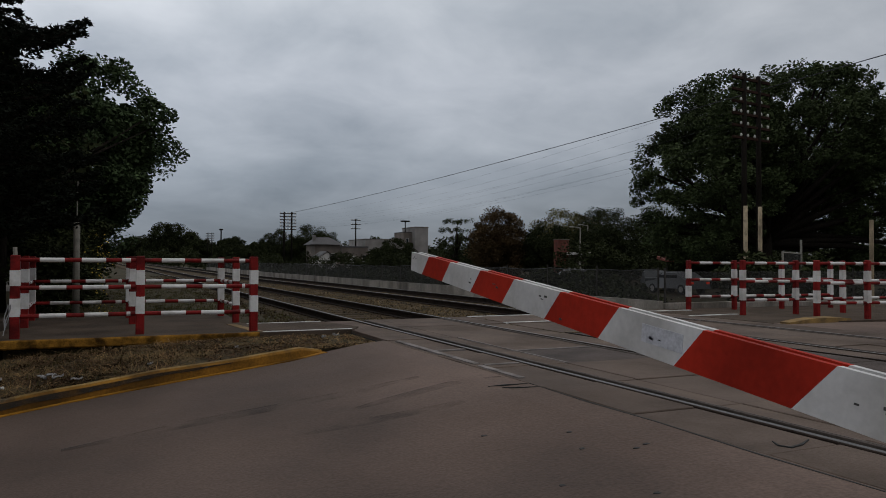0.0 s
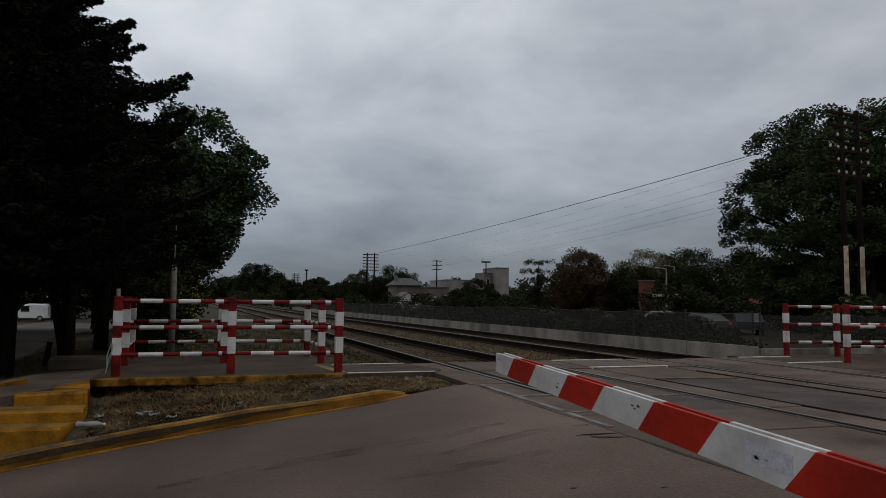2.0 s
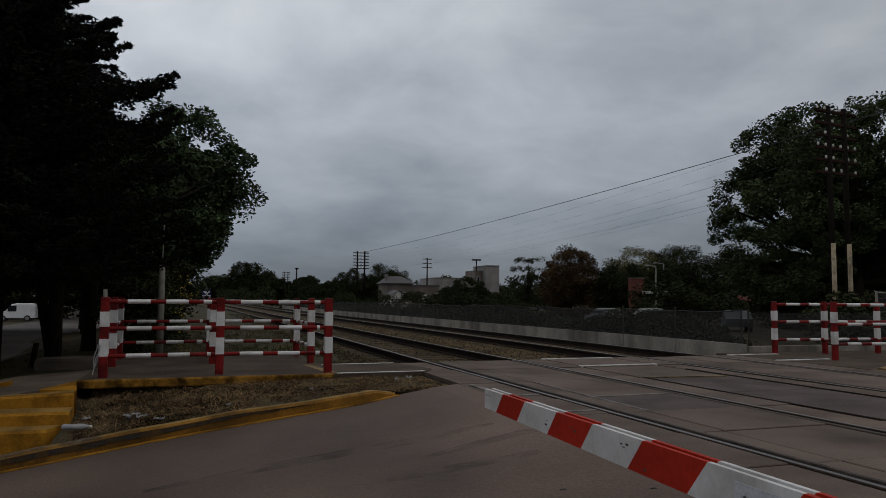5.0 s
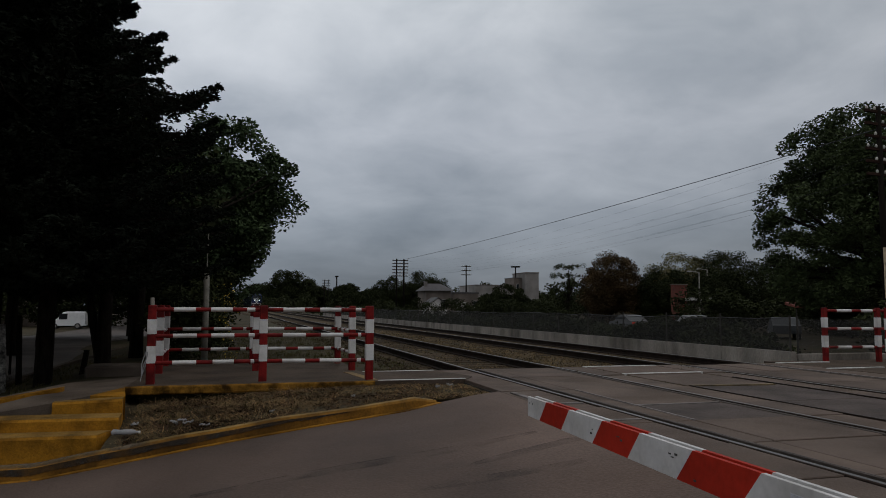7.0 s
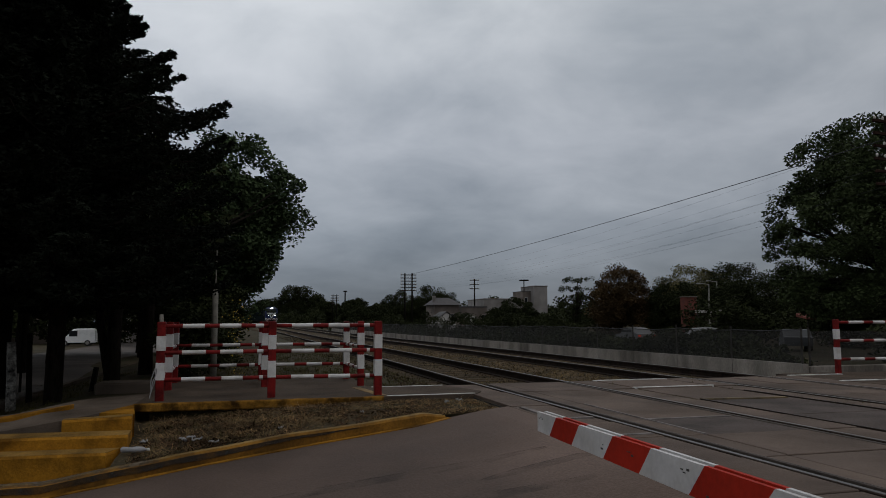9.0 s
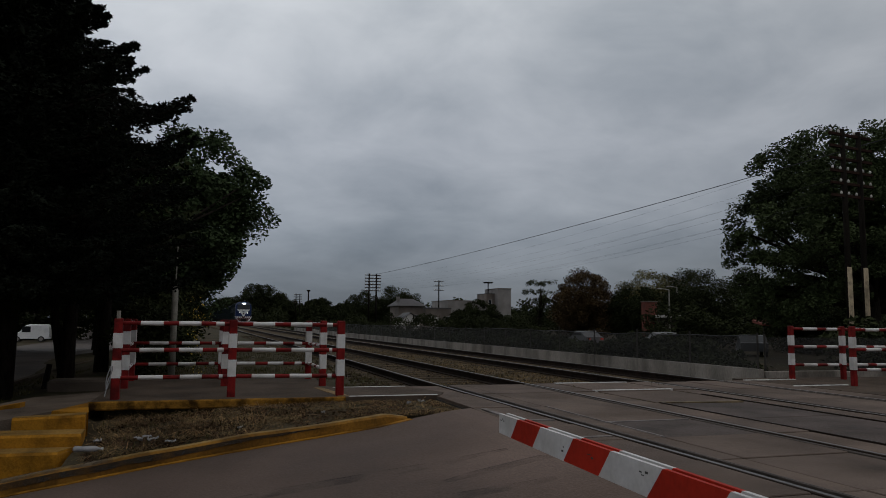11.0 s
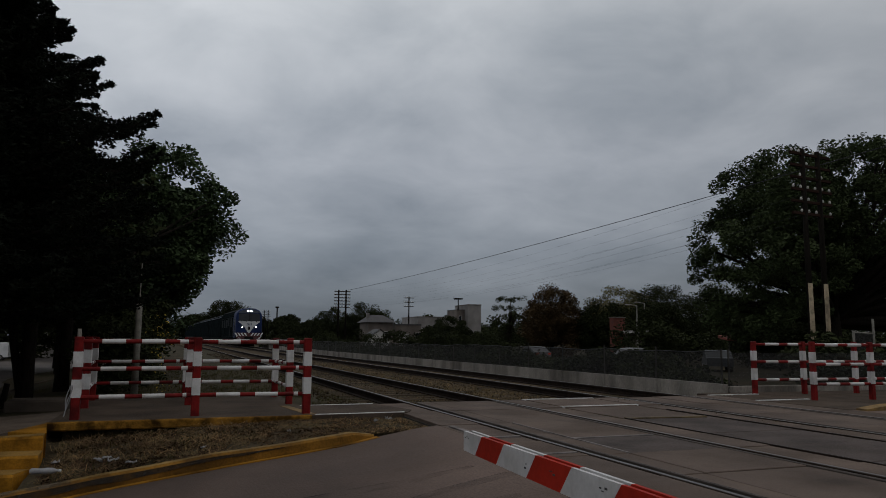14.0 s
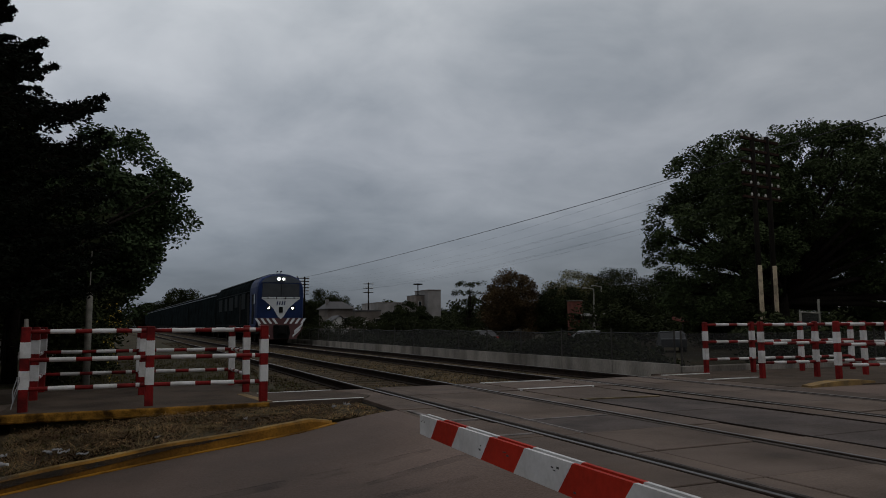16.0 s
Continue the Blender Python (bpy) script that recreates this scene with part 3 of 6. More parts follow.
# ---------------------------------------------------------------- refuge platform, path and steps
pl = Build()
pl.prism([(-1.57, 10.93), (1.95, 10.93), (3.42, 10.95), (3.62, 11.38), (3.3, 12.6), (1.95, 12.7), (1.95, 15.1), (-1.57, 15.1)], -0.10, 0.0)
tagged(link("platform", pl, M["slab"]), "grey concrete pedestrian refuge slab beside the tracks", "platform", kind="structure")
tagged(link("platform_base", Build().prism([(-1.40, 11.10), (1.95, 11.10), (3.35, 11.12), (3.2, 12.5), (1.85, 12.6), (1.85, 15.0), (-1.40, 15.0)], -0.6, -0.10), M["ground"]), "set-back base in the ground's colour under the refuge slab", "platform", kind="structure")
pe = Build()
rr_ = []
for i in range(89):
    x = -1.585 + 0.04 * i
    wob = noise.noise((x * 2.3, 0.0, 4.0)) * 0.018 + noise.noise((x * 11, 0.0, 9.0)) * 0.010
    low = -0.118 + 0.05 * smooth_step(0.9, 1.9, x) + abs(wob) * 1.3
    yf = 10.905 + wob * 0.6
    rr_.append([(x, yf + 0.012, low), (x, yf, low + 0.018), (x, yf + 0.002, -0.012), (x, yf + 0.014, 0.004), (x, yf + 0.07 + wob, 0.005), (x, yf + 0.07 + wob, low)])
pe.loft(rr_)
tagged(link("platform_edge", pe, M["edgeyellow"]), "chipped yellow-painted edge of the concrete refuge", "edging", kind="structure")
for nm, a, b in (("refuge_line", (2.0, 11.02), (3.4, 11.02)), ("refuge_line", (2.0, 12.56), (3.28, 12.56))):
    tagged(link(nm, Build().box(a[0], b[0], a[1] - 0.035, a[1] + 0.035, -0.02, 0.006, 0.003), M["linewhite"]), "white edge line painted on the concrete path", "road line", kind="structure")
tagged(link("refuge_line", Build().prism([(1.66, 12.55), (1.80, 12.55), (2.02, 11.10), (1.86, 11.10)], -0.02, 0.0055), M["yellowfade"]), "faded cream line painted across the path", "road line", kind="structure")
# the cement path falls away beside three slanting steps
pth = Build()
pth.prism([(-1.57, 10.90), (-1.57, 12.6), (-2.5, 11.95), (-3.1, 11.15), (-7.0, 9.9), (-7.0, 9.3), (-2.95, 10.22), (-2.35, 10.24), (-1.91, 10.33)],
          [-0.7] * 9, [-0.003, -0.003, -0.02, -0.10, -0.38, -0.42, -0.205, -0.11, -0.04])
tagged(link("path", pth, M["path"]), "grey cement path falling away from the refuge", "path", kind="structure")


def slab_step(front, back, z_right, z_left, label):
    """A step between its front and back line (right end, left end), its tread dusty, its riser painted."""
    (ax, ay), (bx, by) = front
    (cx, cy), (dx, dy) = back
    st = thing("step", (0, 0, 0), label, "step", "steps to the refuge", kind="structure")
    n = 14
    ring_r, ring_t = [], []
    for i in range(n + 1):
        u = i / n
        x, y, z = ax + (bx - ax) * u, ay + (by - ay) * u, z_right + (z_left - z_right) * u
        x2, y2 = cx + (dx - cx) * u, cy + (dy - cy) * u
        w = 0.012 * noise.noise((x * 3.1, y * 2.0, z * 9)) - 0.006 * abs(noise.noise((x * 14, y * 9, 2)))
        ring_r.append([(x, y, z - 0.5), (x, y + w, z - 0.03), (x, y + 0.022 + w, z - 0.004), (x2, y2, z - 0.004), (x2, y2, z - 0.5)])
        ring_t.append([(x, y + 0.02 + w, z - 0.02), (x, y + 0.03 + w, z + 0.002), (x2, y2 + 0.012, z + 0.002), (x2, y2 + 0.012, z - 0.02)])
    part("riser", Build().loft(ring_r), M["yellow"], st, "worn yellow-painted riser")
    part("tread", Build().loft(ring_t), M["treaddust"], st, "dusty tread with worn yellow paint")


slab_step(((-1.44, 9.83), (-2.3, 10.13)), ((-1.46, 10.06), (-2.3, 10.27)), -0.03, -0.09, "upper concrete step painted worn yellow beside the refuge")
slab_step(((-1.42, 9.44), (-5.2, 10.0)), ((-1.44, 9.83), (-5.2, 10.4)), -0.205, -0.25, "middle concrete step painted worn yellow beside the refuge")
slab_step(((-1.60, 9.12), (-5.4, 9.6)), ((-1.50, 9.45), (-5.3, 10.02)), -0.352, -0.40, "lowest concrete step painted worn yellow beside the verge")
tagged(link("step_landing", Build().prism([(-1.44, 10.05), (-1.572, 10.90), (-1.91, 10.335)], -0.5, [-0.027, 0.004, -0.036]), M["yellow"]), "yellow-painted landing wedge between step and refuge", "edging", kind="structure")
tagged(link("kerb_left", Build().prism([(-6.0, 9.75), (-3.0, 10.72), (-2.42, 11.05), (-2.40, 11.22), (-3.1, 10.98), (-6.0, 10.0)], [-0.7] * 6, [-0.36, -0.1, 0.0, 0.0, -0.1, -0.36]), M["yellow"]), "yellow-painted kerb behind the path", "kerb", kind="structure")
tagged(link("ledge", Build().box(-2.75, -1.7, 14.3, 15.0, -0.3, 0.04, 0.03), M["path"]), "low worn concrete ledge under the trees", "ledge", kind="structure")

# ---------------------------------------------------------------- level crossing: rails and concrete panels
RAILS = (4.0, 5.743, 8.33, 10.073)
pave = thing("crossing_pavement", (0, 0, 0), "grey concrete panel paving between the rails of the crossing", "paving", kind="structure")
base = part("bedding", Build().box(3.36, 10.74, -9, 12.74, -0.3, -0.055), M["rubber"], pave)
cols = [(3.37, 3.95), (4.17, 4.40), (4.415, 5.57), (5.795, 6.255), (6.315, 7.75), (7.81, 8.28), (8.50, 9.2), (9.215, 9.90), (10.125, 10.74)]
breaks = [-9.0, -6.6, -4.2, -1.9, 0.4, 2.9, 4.08, 5.3, 6.45, 7.55, 9.3, 11.1, 12.72]
for ci, (x0, x1) in enumerate(cols):
    for a, b in zip(breaks, breaks[1:]):
        h = rng.normal(0, 0.005) - 0.010
        m_ = M["darkpanel"] if (ci == 2 and 6.4 < a < 7.0) or (ci == 4 and a < 9.0) else M["concrete"]
        q = Build().box(x0, x1, a + 0.008, b - 0.008, -0.08, h, 0.006)
        part("panel", q, m_, pave)


for x, y1 in ((6.285, 9.3), (7.78, 10.3)):
    part("edge_gap", Build().box(x - 0.03, x + 0.03, -9, y1, -0.08, -0.03), M["rubber"], pave)
    part("edge_angle", Build().box(x - 0.012, x + 0.014, -9, y1, -0.05, 0.0, 0.003), M["rust"], pave, "rusty steel edge angle")
    part("edge_angle", Build().box(x + 0.004, x + 0.012, 3.0, y1, -0.01, 0.003), M["steel"], pave, "worn bright edge of the angle")


for x0, x1, y0, y1 in ((3.42, 3.50, 6.72, 9.1), (3.40, 3.47, 5.75, 6.60), (3.50, 3.90, 7.90, 7.955), (3.50, 3.91, 6.60, 6.66), (4.395, 4.42, 6.46, 9.2), (4.42, 5.52, 7.56, 7.60)):
    part("cement_joint", Build().box(x0, x1, y0, y1, -0.03, 0.0035, 0.002), M["palestrip"], pave, "pale cement strip between the panels")


def rail_profile(head_m):
    return [(-0.07, -0.165), (0.07, -0.165), (0.07, -0.15), (0.012, -0.13), (0.012, -0.045), (0.036, -0.035), (0.036, -0.006), (0.028, 0.0), (-0.028, 0.0), (-0.036, -0.006), (-0.036, -0.035), (-0.012, -0.045), (-0.012, -0.13), (-0.07, -0.15)]


RY = [-60, -30, -9, 0, 5, 10] + [12.7 + 3 * i for i in range(20)] + [80, 95, 110, 125, 140, 160, 180, 200, 230, 260, 300, 301, 350, 420, 520, 640]
for ti, pair in enumerate((RAILS[:2], RAILS[2:])):
    track = thing("railway_track", (0, 0, 0), "broad-gauge railway track with rusty rails and polished heads", "railway track", "tracks", kind="structure")
    for x in pair:
        b = Build()
        b.loft([[(x + bend(y) + o, y, grade(y) + h) for o, h in rail_profile(0)] for y in RY])
        part("rail", b, M["rust"], track, "rusty steel rail")
        hb = Build()
        hb.loft([[(x + bend(y) + o, y, grade(y) + h) for o, h in ((-0.024, -0.001), (0.024, -0.001), (0.019, 0.0025), (-0.019, 0.0025))] for y in RY])
        part("rail_head", hb, M["steel"], track, "polished running surface of the rail")
    for x, s in ((pair[0], 1), (pair[1], -1)):
        gxr = x + s * 0.135
        b = Build().box(gxr - 0.022, gxr + 0.022, -9, 12.6, -0.1, -0.002, 0.004)
        part("guard_rail", b, M["rustlight"], track, "dark guard rail in the crossing")
        b = Build().box(gxr - 0.008, gxr + 0.008, -9, 12.6, -0.003, 0.0005, 0)
        part("guard_rail_head", b, M["rustlight"], track)
    sl = Build().box(-1.35, 1.35, -0.12, 0.12, -0.30, -0.16, 0.012)
    me = None
    cx = sum(pair) / 2
    for i in range(110):
        y = 13.2 + 0.66 * i
        ob = part("sleeper", me or sl, M["sleeper"], track)
        me = ob.data
        ob.location = (cx + bend(y) + rng.normal(0, 0.02), y, grade(y) - 0.014 + rng.normal(0, 0.009))
        ob.rotation_euler = (0, 0, rng.normal(0, 0.012))

# stones strewn over the track bed
bs_ = Build()
for i in range(9000):
    y = 12.9 + 45 * rng.random() ** 1.7
    x = 2.7 + 8.2 * rng.random() + bend(y)
    r = 0.018 + 0.03 * rng.random()
    z = land(x, y) + r * 0.3
    a, c, s3 = rng.random(3) * r * 0.8 + r * 0.5
    bs_.add([(x - a, y, z), (x, y - c, z), (x + a, y, z), (x, y + c, z), (x, y, z + s3), (x, y, z - s3)],
            [(0, 1, 4), (1, 2, 4), (2, 3, 4), (3, 0, 4), (1, 0, 5), (2, 1, 5), (3, 2, 5), (0, 3, 5)])
tagged(link("ballast", bs_, M["ballast"]), "dark dirty ballast stones between the sleepers", "ballast", kind="stuff")
bd = Build()
ys = [12.75 + 1.5 * i for i in range(40)] + [80, 100, 130, 170, 220, 299, 301, 420, 640]
prev = None
bd.loft([[(2.6 + bend(y), y, -0.40), (2.9 + bend(y), y, -0.17 + grade(y)), (6.9 + bend(y), y, -0.19 + grade(y)), (10.7 + bend(y), y, -0.165 + grade(y)), (11.1 + bend(y), y, -0.4)] for y in ys])
tagged(link("track_bed", bd, M["bed"]), "brown weedy bed of the two tracks", "track bed", kind="structure")

# white marks of the foot crossing
for x0, x1, y in ((6.25, 7.8, 12.66), (6.25, 7.8, 11.17), (10.62, 11.93, 12.66), (10.60, 11.9, 11.27)):
    tagged(link("crossing_line", Build().box(x0, x1, y - 0.04, y + 0.04, -0.05, 0.006, 0.003), M["linewhite"]), "white edge line of the foot crossing", "road line", kind="structure")
tagged(link("crossing_line", Build().prism([(6.28, 9.24), (7.61, 9.10), (7.62, 9.18), (6.29, 9.33)], -0.05, 0.006), M["crossfade"]), "faded yellow line on the crossing", "road line", kind="structure")
fp = Build().prism([(10.76, 9.4), (12.0, 9.3), (26, 9.2), (26, 13.2), (10.76, 13.2)], -0.6, [-0.006, -0.01, -0.06, -0.06, -0.006])
tagged(link("pavement_right", fp, M["slab"]), "dusty concrete pavement beyond the tracks", "pavement", kind="structure")
isl = Build().loft([[(10.85 + 0.4 * i, 9.05 + 0.06 * i, -0.2), (10.85 + 0.4 * i, 9.07 + 0.06 * i, 0.07 * math.sin(0.35 + 0.5 * i)), (10.85 + 0.4 * i, 9.28 + 0.06 * i, 0.08 * math.sin(0.35 + 0.5 * i)), (10.85 + 0.4 * i, 9.33 + 0.06 * i, -0.2)] for i in range(6)])
tagged(link("kerb_right", isl, M["yellowfade"]), "yellow-painted kerb nose beyond the tracks", "kerb", kind="structure")


# ---------------------------------------------------------------- red and white pedestrian fences
def fence_post(parent, x, y, w=0.118, h=1.14, whites=((0.935, 0.72), (0.55, 0.30))):
    holder = part("post", Build().box(x - w / 2, x + w / 2, y - w / 2, y + w / 2, -0.05, h, 0.012), M["red"], parent)
    e = 0.0025
    for z1, z0 in whites:
        part("white_band", Build().box(x - w / 2 - e, x + w / 2 + e, y - w / 2 - e, y + w / 2 + e, z0, z1, 0.006), M["white"], holder, "white painted band")
    return holder


def fence_rail(parent, a, b, r=0.03, white=0.32, red=0.225, start=0.24):
    a, b = Vector(a), Vector(b)
    d = (b - a)
    n = d.normalized()
    holder = part("rail", Build().tube([a, b], r, 10), M["red"], parent)
    s = start
    while s < d.length - 0.12:
        e = min(s + white * (0.92 + 0.16 * rng.random()), d.length - 0.08)
        part("white_band", Build().tube([a + n * s, a + n * e], r + 0.0025, 10), M["white"], holder, "white painted band")
        s = e + red * (0.9 + 0.2 * rng.random())
    return holder


ZR = (1.075, 0.69, 0.30)
F_LABEL = "red and white banded pipe fence"
f1 = thing("pedestrian_fence", (0, 0, 0), F_LABEL + " on the refuge edge", "fence", "crossing fences")
R1 = [(-1.29, 11.27), (0.285, 11.33), (1.885, 11.2)]
for p in R1:
    fence_post(f1, *p)
for z in ZR:
    for a, b in zip(R1, R1[1:]):
        fence_rail(f1, (a[0] + 0.05, a[1], z), (b[0] - 0.05, b[1], z))
for k_, (ox, ln) in enumerate(((-0.075, 0.42), (-0.06, 0.3), (-0.085, 0.34))):
    rb_ = []
    for i in range(7):
        u = i / 6
        cx_, cy_, cz_ = -1.29 + ox - 0.03 * u * u + 0.02 * math.sin(5 * u + k_), 11.2 - 0.012 * k_ + 0.02 * math.sin(4 * u), 0.47 - ln * u
        rb_.append([(cx_ - 0.006, cy_, cz_), (cx_ + 0.006, cy_ - 0.004, cz_), (cx_ + 0.006, cy_ + 0.002, cz_), (cx_ - 0.006, cy_ + 0.006, cz_)])
    part("torn_tape", Build().loft(rb_), M["litter"], f1, "torn white tape hanging from the post")
f2 = thing("pedestrian_fence", (0, 0, 0), F_LABEL + " at the back of the refuge", "fence", "crossing fences")
R2 = [(-1.36, 13.02), (0.21, 13.2), (1.865, 12.93)]
R3 = [(-1.42, 14.62), (0.17, 14.72), (1.815, 14.58)]
for p in R2 + R3:
    fence_post(f2, *p, w=0.115)
for z in ZR:
    for a, b in zip(R3, R3[1:]):
        fence_rail(f2, (a[0] + 0.05, a[1], z), (b[0] - 0.05, b[1], z))
    for a, b in zip(R2, R3):
        fence_rail(f2, (a[0], a[1] + 0.05, z), (b[0], b[1] - 0.05, z), start=0.2)
gr = Build()
gr.tube([(-1.3, 11.36, -0.02), (-1.3, 11.36, 1.05), (-1.31, 11.36, 1.25)], [0.03, 0.03, 0.027], 8)
tagged(link("post_stub", gr, M["greypost"]), "rough grey cement stub behind a fence post", "post")
for rows, lab in (([(11.95, 12.75), (13.2, 12.6), (14.63, 12.5), (16.2, 12.4)], " by the boundary wall"), ([(11.88, 11.1), (13.25, 10.95), (14.72, 10.95), (16.3, 10.9)], " on the far pavement"), ([(12.42, 9.78), (13.5, 9.5), (15.0, 9.3), (16.6, 9.2)], " along the far kerb")):
    ff = thing("pedestrian_fence", (0, 0, 0), F_LABEL + lab, "fence", "crossing fences")
    for p in rows:
        fence_post(ff, *p, w=0.098)
    for z in ZR:
        for a, b in zip(rows, rows[1:]):
            fence_rail(ff, (a[0] + 0.05, a[1], z), (b[0] - 0.05, b[1], z))

# ---------------------------------------------------------------- barrier
HINGE = (2.0, -1.05)
ARM_Z = 0.450
gate = thing("crossing_barrier", (0, 0, 0), "level crossing barrier with red and white striped arm", "barrier")
arm = part("arm", Build().box(-0.06, 0.09, -0.7, 0.15, -0.2, 0.03, 0.02), M["grime"], gate, "striped swinging arm")
arm.matrix_world = pose(HINGE[0], HINGE[1], ARM_Z)
TIP = 6.0
cuts = [TIP, 5.67, 5.31, 4.87, 4.46, 4.00, 3.54, 3.04, 2.49, 1.94, 1.39, 0.84, 0.29, -0.6]


def arm_h(s):
    return 0.203 - 0.067 * s / TIP


def lean(s):
    return 0.125 * arm_h(s) / 0.15


for i, (a, b) in enumerate(zip(cuts, cuts[1:])):
    mt = M["armwhite"] if i % 2 == 0 else M["armred"]
    for x0, x1 in ((0.0, 0.022), (0.055, 0.077)):
        q = Build()
        la, lb = (0.0 if i == 0 else lean(a)), lean(b)
        q.add([(x0, b + lb, -arm_h(b)), (x1, b + lb, -arm_h(b)), (x1, a + la, -arm_h(a)), (x0, a + la, -arm_h(a)), (x0, b, 0), (x1, b, 0), (x1, a, 0), (x0, a, 0)],
              [(3, 2, 1, 0), (4, 5, 6, 7), (0, 1, 5, 4), (1, 2, 6, 5), (2, 3, 7, 6), (3, 0, 4, 7)])
        part("stripe_board", q, mt, arm, "white painted board" if i % 2 == 0 else "red painted board")
for s in (5.9, 4.6, 3.2, 1.8, 0.5):
    part("spacer", Build().box(0.022, 0.055, s, s + 0.08, -0.07, -0.02), M["rust"], arm)
# worn marks on the boards
marks = [(3.26, -0.075, 0.24, 0.075, "scuff"), (2.2, -0.075, 0.2, 0.06, "scuff"), (2.2, -0.05, 0.02, 0.016, "litter")]
for c_s, c_z, n_, sp, mt in ((4.17, -0.058, 3, 0.05, "grime"), (4.70, -0.062, 3, 0.018, "grime"), (5.93, -0.035, 3, 0.012, "grime"), (3.3, -0.09, 3, 0.05, "grime"), (5.0, -0.09, 2, 0.05, "grime"), (2.3, -0.1, 3, 0.05, "grime"), (4.05, -0.13, 1, 0.05, "grime")):
    marks += [(c_s + rng.normal(0, sp), c_z + rng.normal(0, 0.008), 0.006 + 0.02 * rng.random(), 0.004 + 0.007 * rng.random(), mt) for _ in range(n_)]
for q_s, q_z, q_l, q_h, mt in marks:
    part("mark", Build().box(-0.002, 0.002, q_s - q_l / 2, q_s + q_l / 2, q_z - q_h / 2, q_z + q_h / 2), M[mt], arm, "worn mark on the board")
part("housing", Build().box(2.18, 2.5, -1.5, -0.95, ramp(2.1), ramp(2.1) + 1.0, 0.03), M["greypost"], gate, "grey steel machine housing")
part("foot", Build().box(1.9, 2.6, -1.7, -0.8, ramp(2.1) - 0.2, ramp(2.1) + 0.08, 0.02), M["slab"], gate, "concrete foot")

# ---------------------------------------------------------------- boundary wall with net fence
WX = 11.65
wall = thing("boundary_wall", (0, 0, 0), "low stained concrete boundary wall in cast panels", "wall", kind="structure")
for i in range(34):
    y0, y1 = 13.35 + 2.4 * i, 13.35 + 2.4 * (i + 1)
    x0, x1 = WX + bend(y0) * 0.9, WX + bend(y1) * 0.9
    g0, g1 = grade(y0), grade(y1)
    q = Build()
    t = 0.14
    q.add([(x0, y0 + 0.01, -0.7), (x0 + t, y0 + 0.01, -0.7), (x1 + t, y1 - 0.01, -0.7), (x1, y1 - 0.01, -0.7),
           (x0, y0 + 0.01, 0.17 + g0), (x0 + t, y0 + 0.01, 0.17 + g0), (x1 + t, y1 - 0.01, 0.17 + g1), (x1, y1 - 0.01, 0.17 + g1)],
          [(3, 2, 1, 0), (4, 5, 6, 7), (0, 1, 5, 4), (1, 2, 6, 5), (2, 3, 7, 6), (3, 0, 4, 7)])
    part("wall_panel", q, M["wall"], wall)
for i in range(6):
    x0 = WX + 0.15 + 2.2 * i
    part("wall_panel", Build().box(x0, x0 + 2.18, 13.36, 13.5, -0.6, 0.12 - 0.02 * i, 0.01), M["wall"], wall)
nf = thing("net_fence", (0, 0, 0), "sagging dark wire net fence standing on the wall", "fence")
for i in range(34):
    y0, y1 = 13.45 + 2.4 * i, 13.45 + 2.4 * (i + 1)
    x0, x1 = WX + 0.07 + bend(y0) * 0.9, WX + 0.07 + bend(y1) * 0.9
    part("fence_post", Build().tube([(x0, y0, 0.0), (x0, y0, 0.98 + grade(y0) + rng.normal(0, 0.04))], 0.024, 6), M["netpost"], nf)
    q = Build()
    s0, s1 = 0.90 + grade(y0) + rng.normal(0, 0.02), 0.90 + grade(y1) + rng.normal(0, 0.02)
    q.add([(x0, y0, 0.12), (x1, y1, 0.12), (x1, y1, s1), ((x0 + x1) / 2, (y0 + y1) / 2, (s0 + s1) / 2 - 0.03), (x0, y0, s0)], [(0, 1, 2, 3, 4)])
    part("net", q, M["net"], nf, "dark wire net")
    part("top_wire", Build().tube([(x0, y0, s0), ((x0 + x1) / 2, (y0 + y1) / 2, (s0 + s1) / 2 - 0.03), (x1, y1, s1)], 0.012, 5), M["cable"], nf)
for i in range(4):
    x0 = WX + 0.2 + 2.2 * i
    part("fence_post", Build().tube([(x0, 13.43, 0.0), (x0, 13.43, 0.95)], 0.024, 6), M["netpost"], nf)
    q = Build().add([(x0, 13.43, 0.1), (x0 + 2.2, 13.43, 0.1), (x0 + 2.2, 13.43, 0.86), (x0, 13.43, 0.88)], [(0, 1, 2, 3)])
    part("net", q, M["net"], nf, "dark wire net")


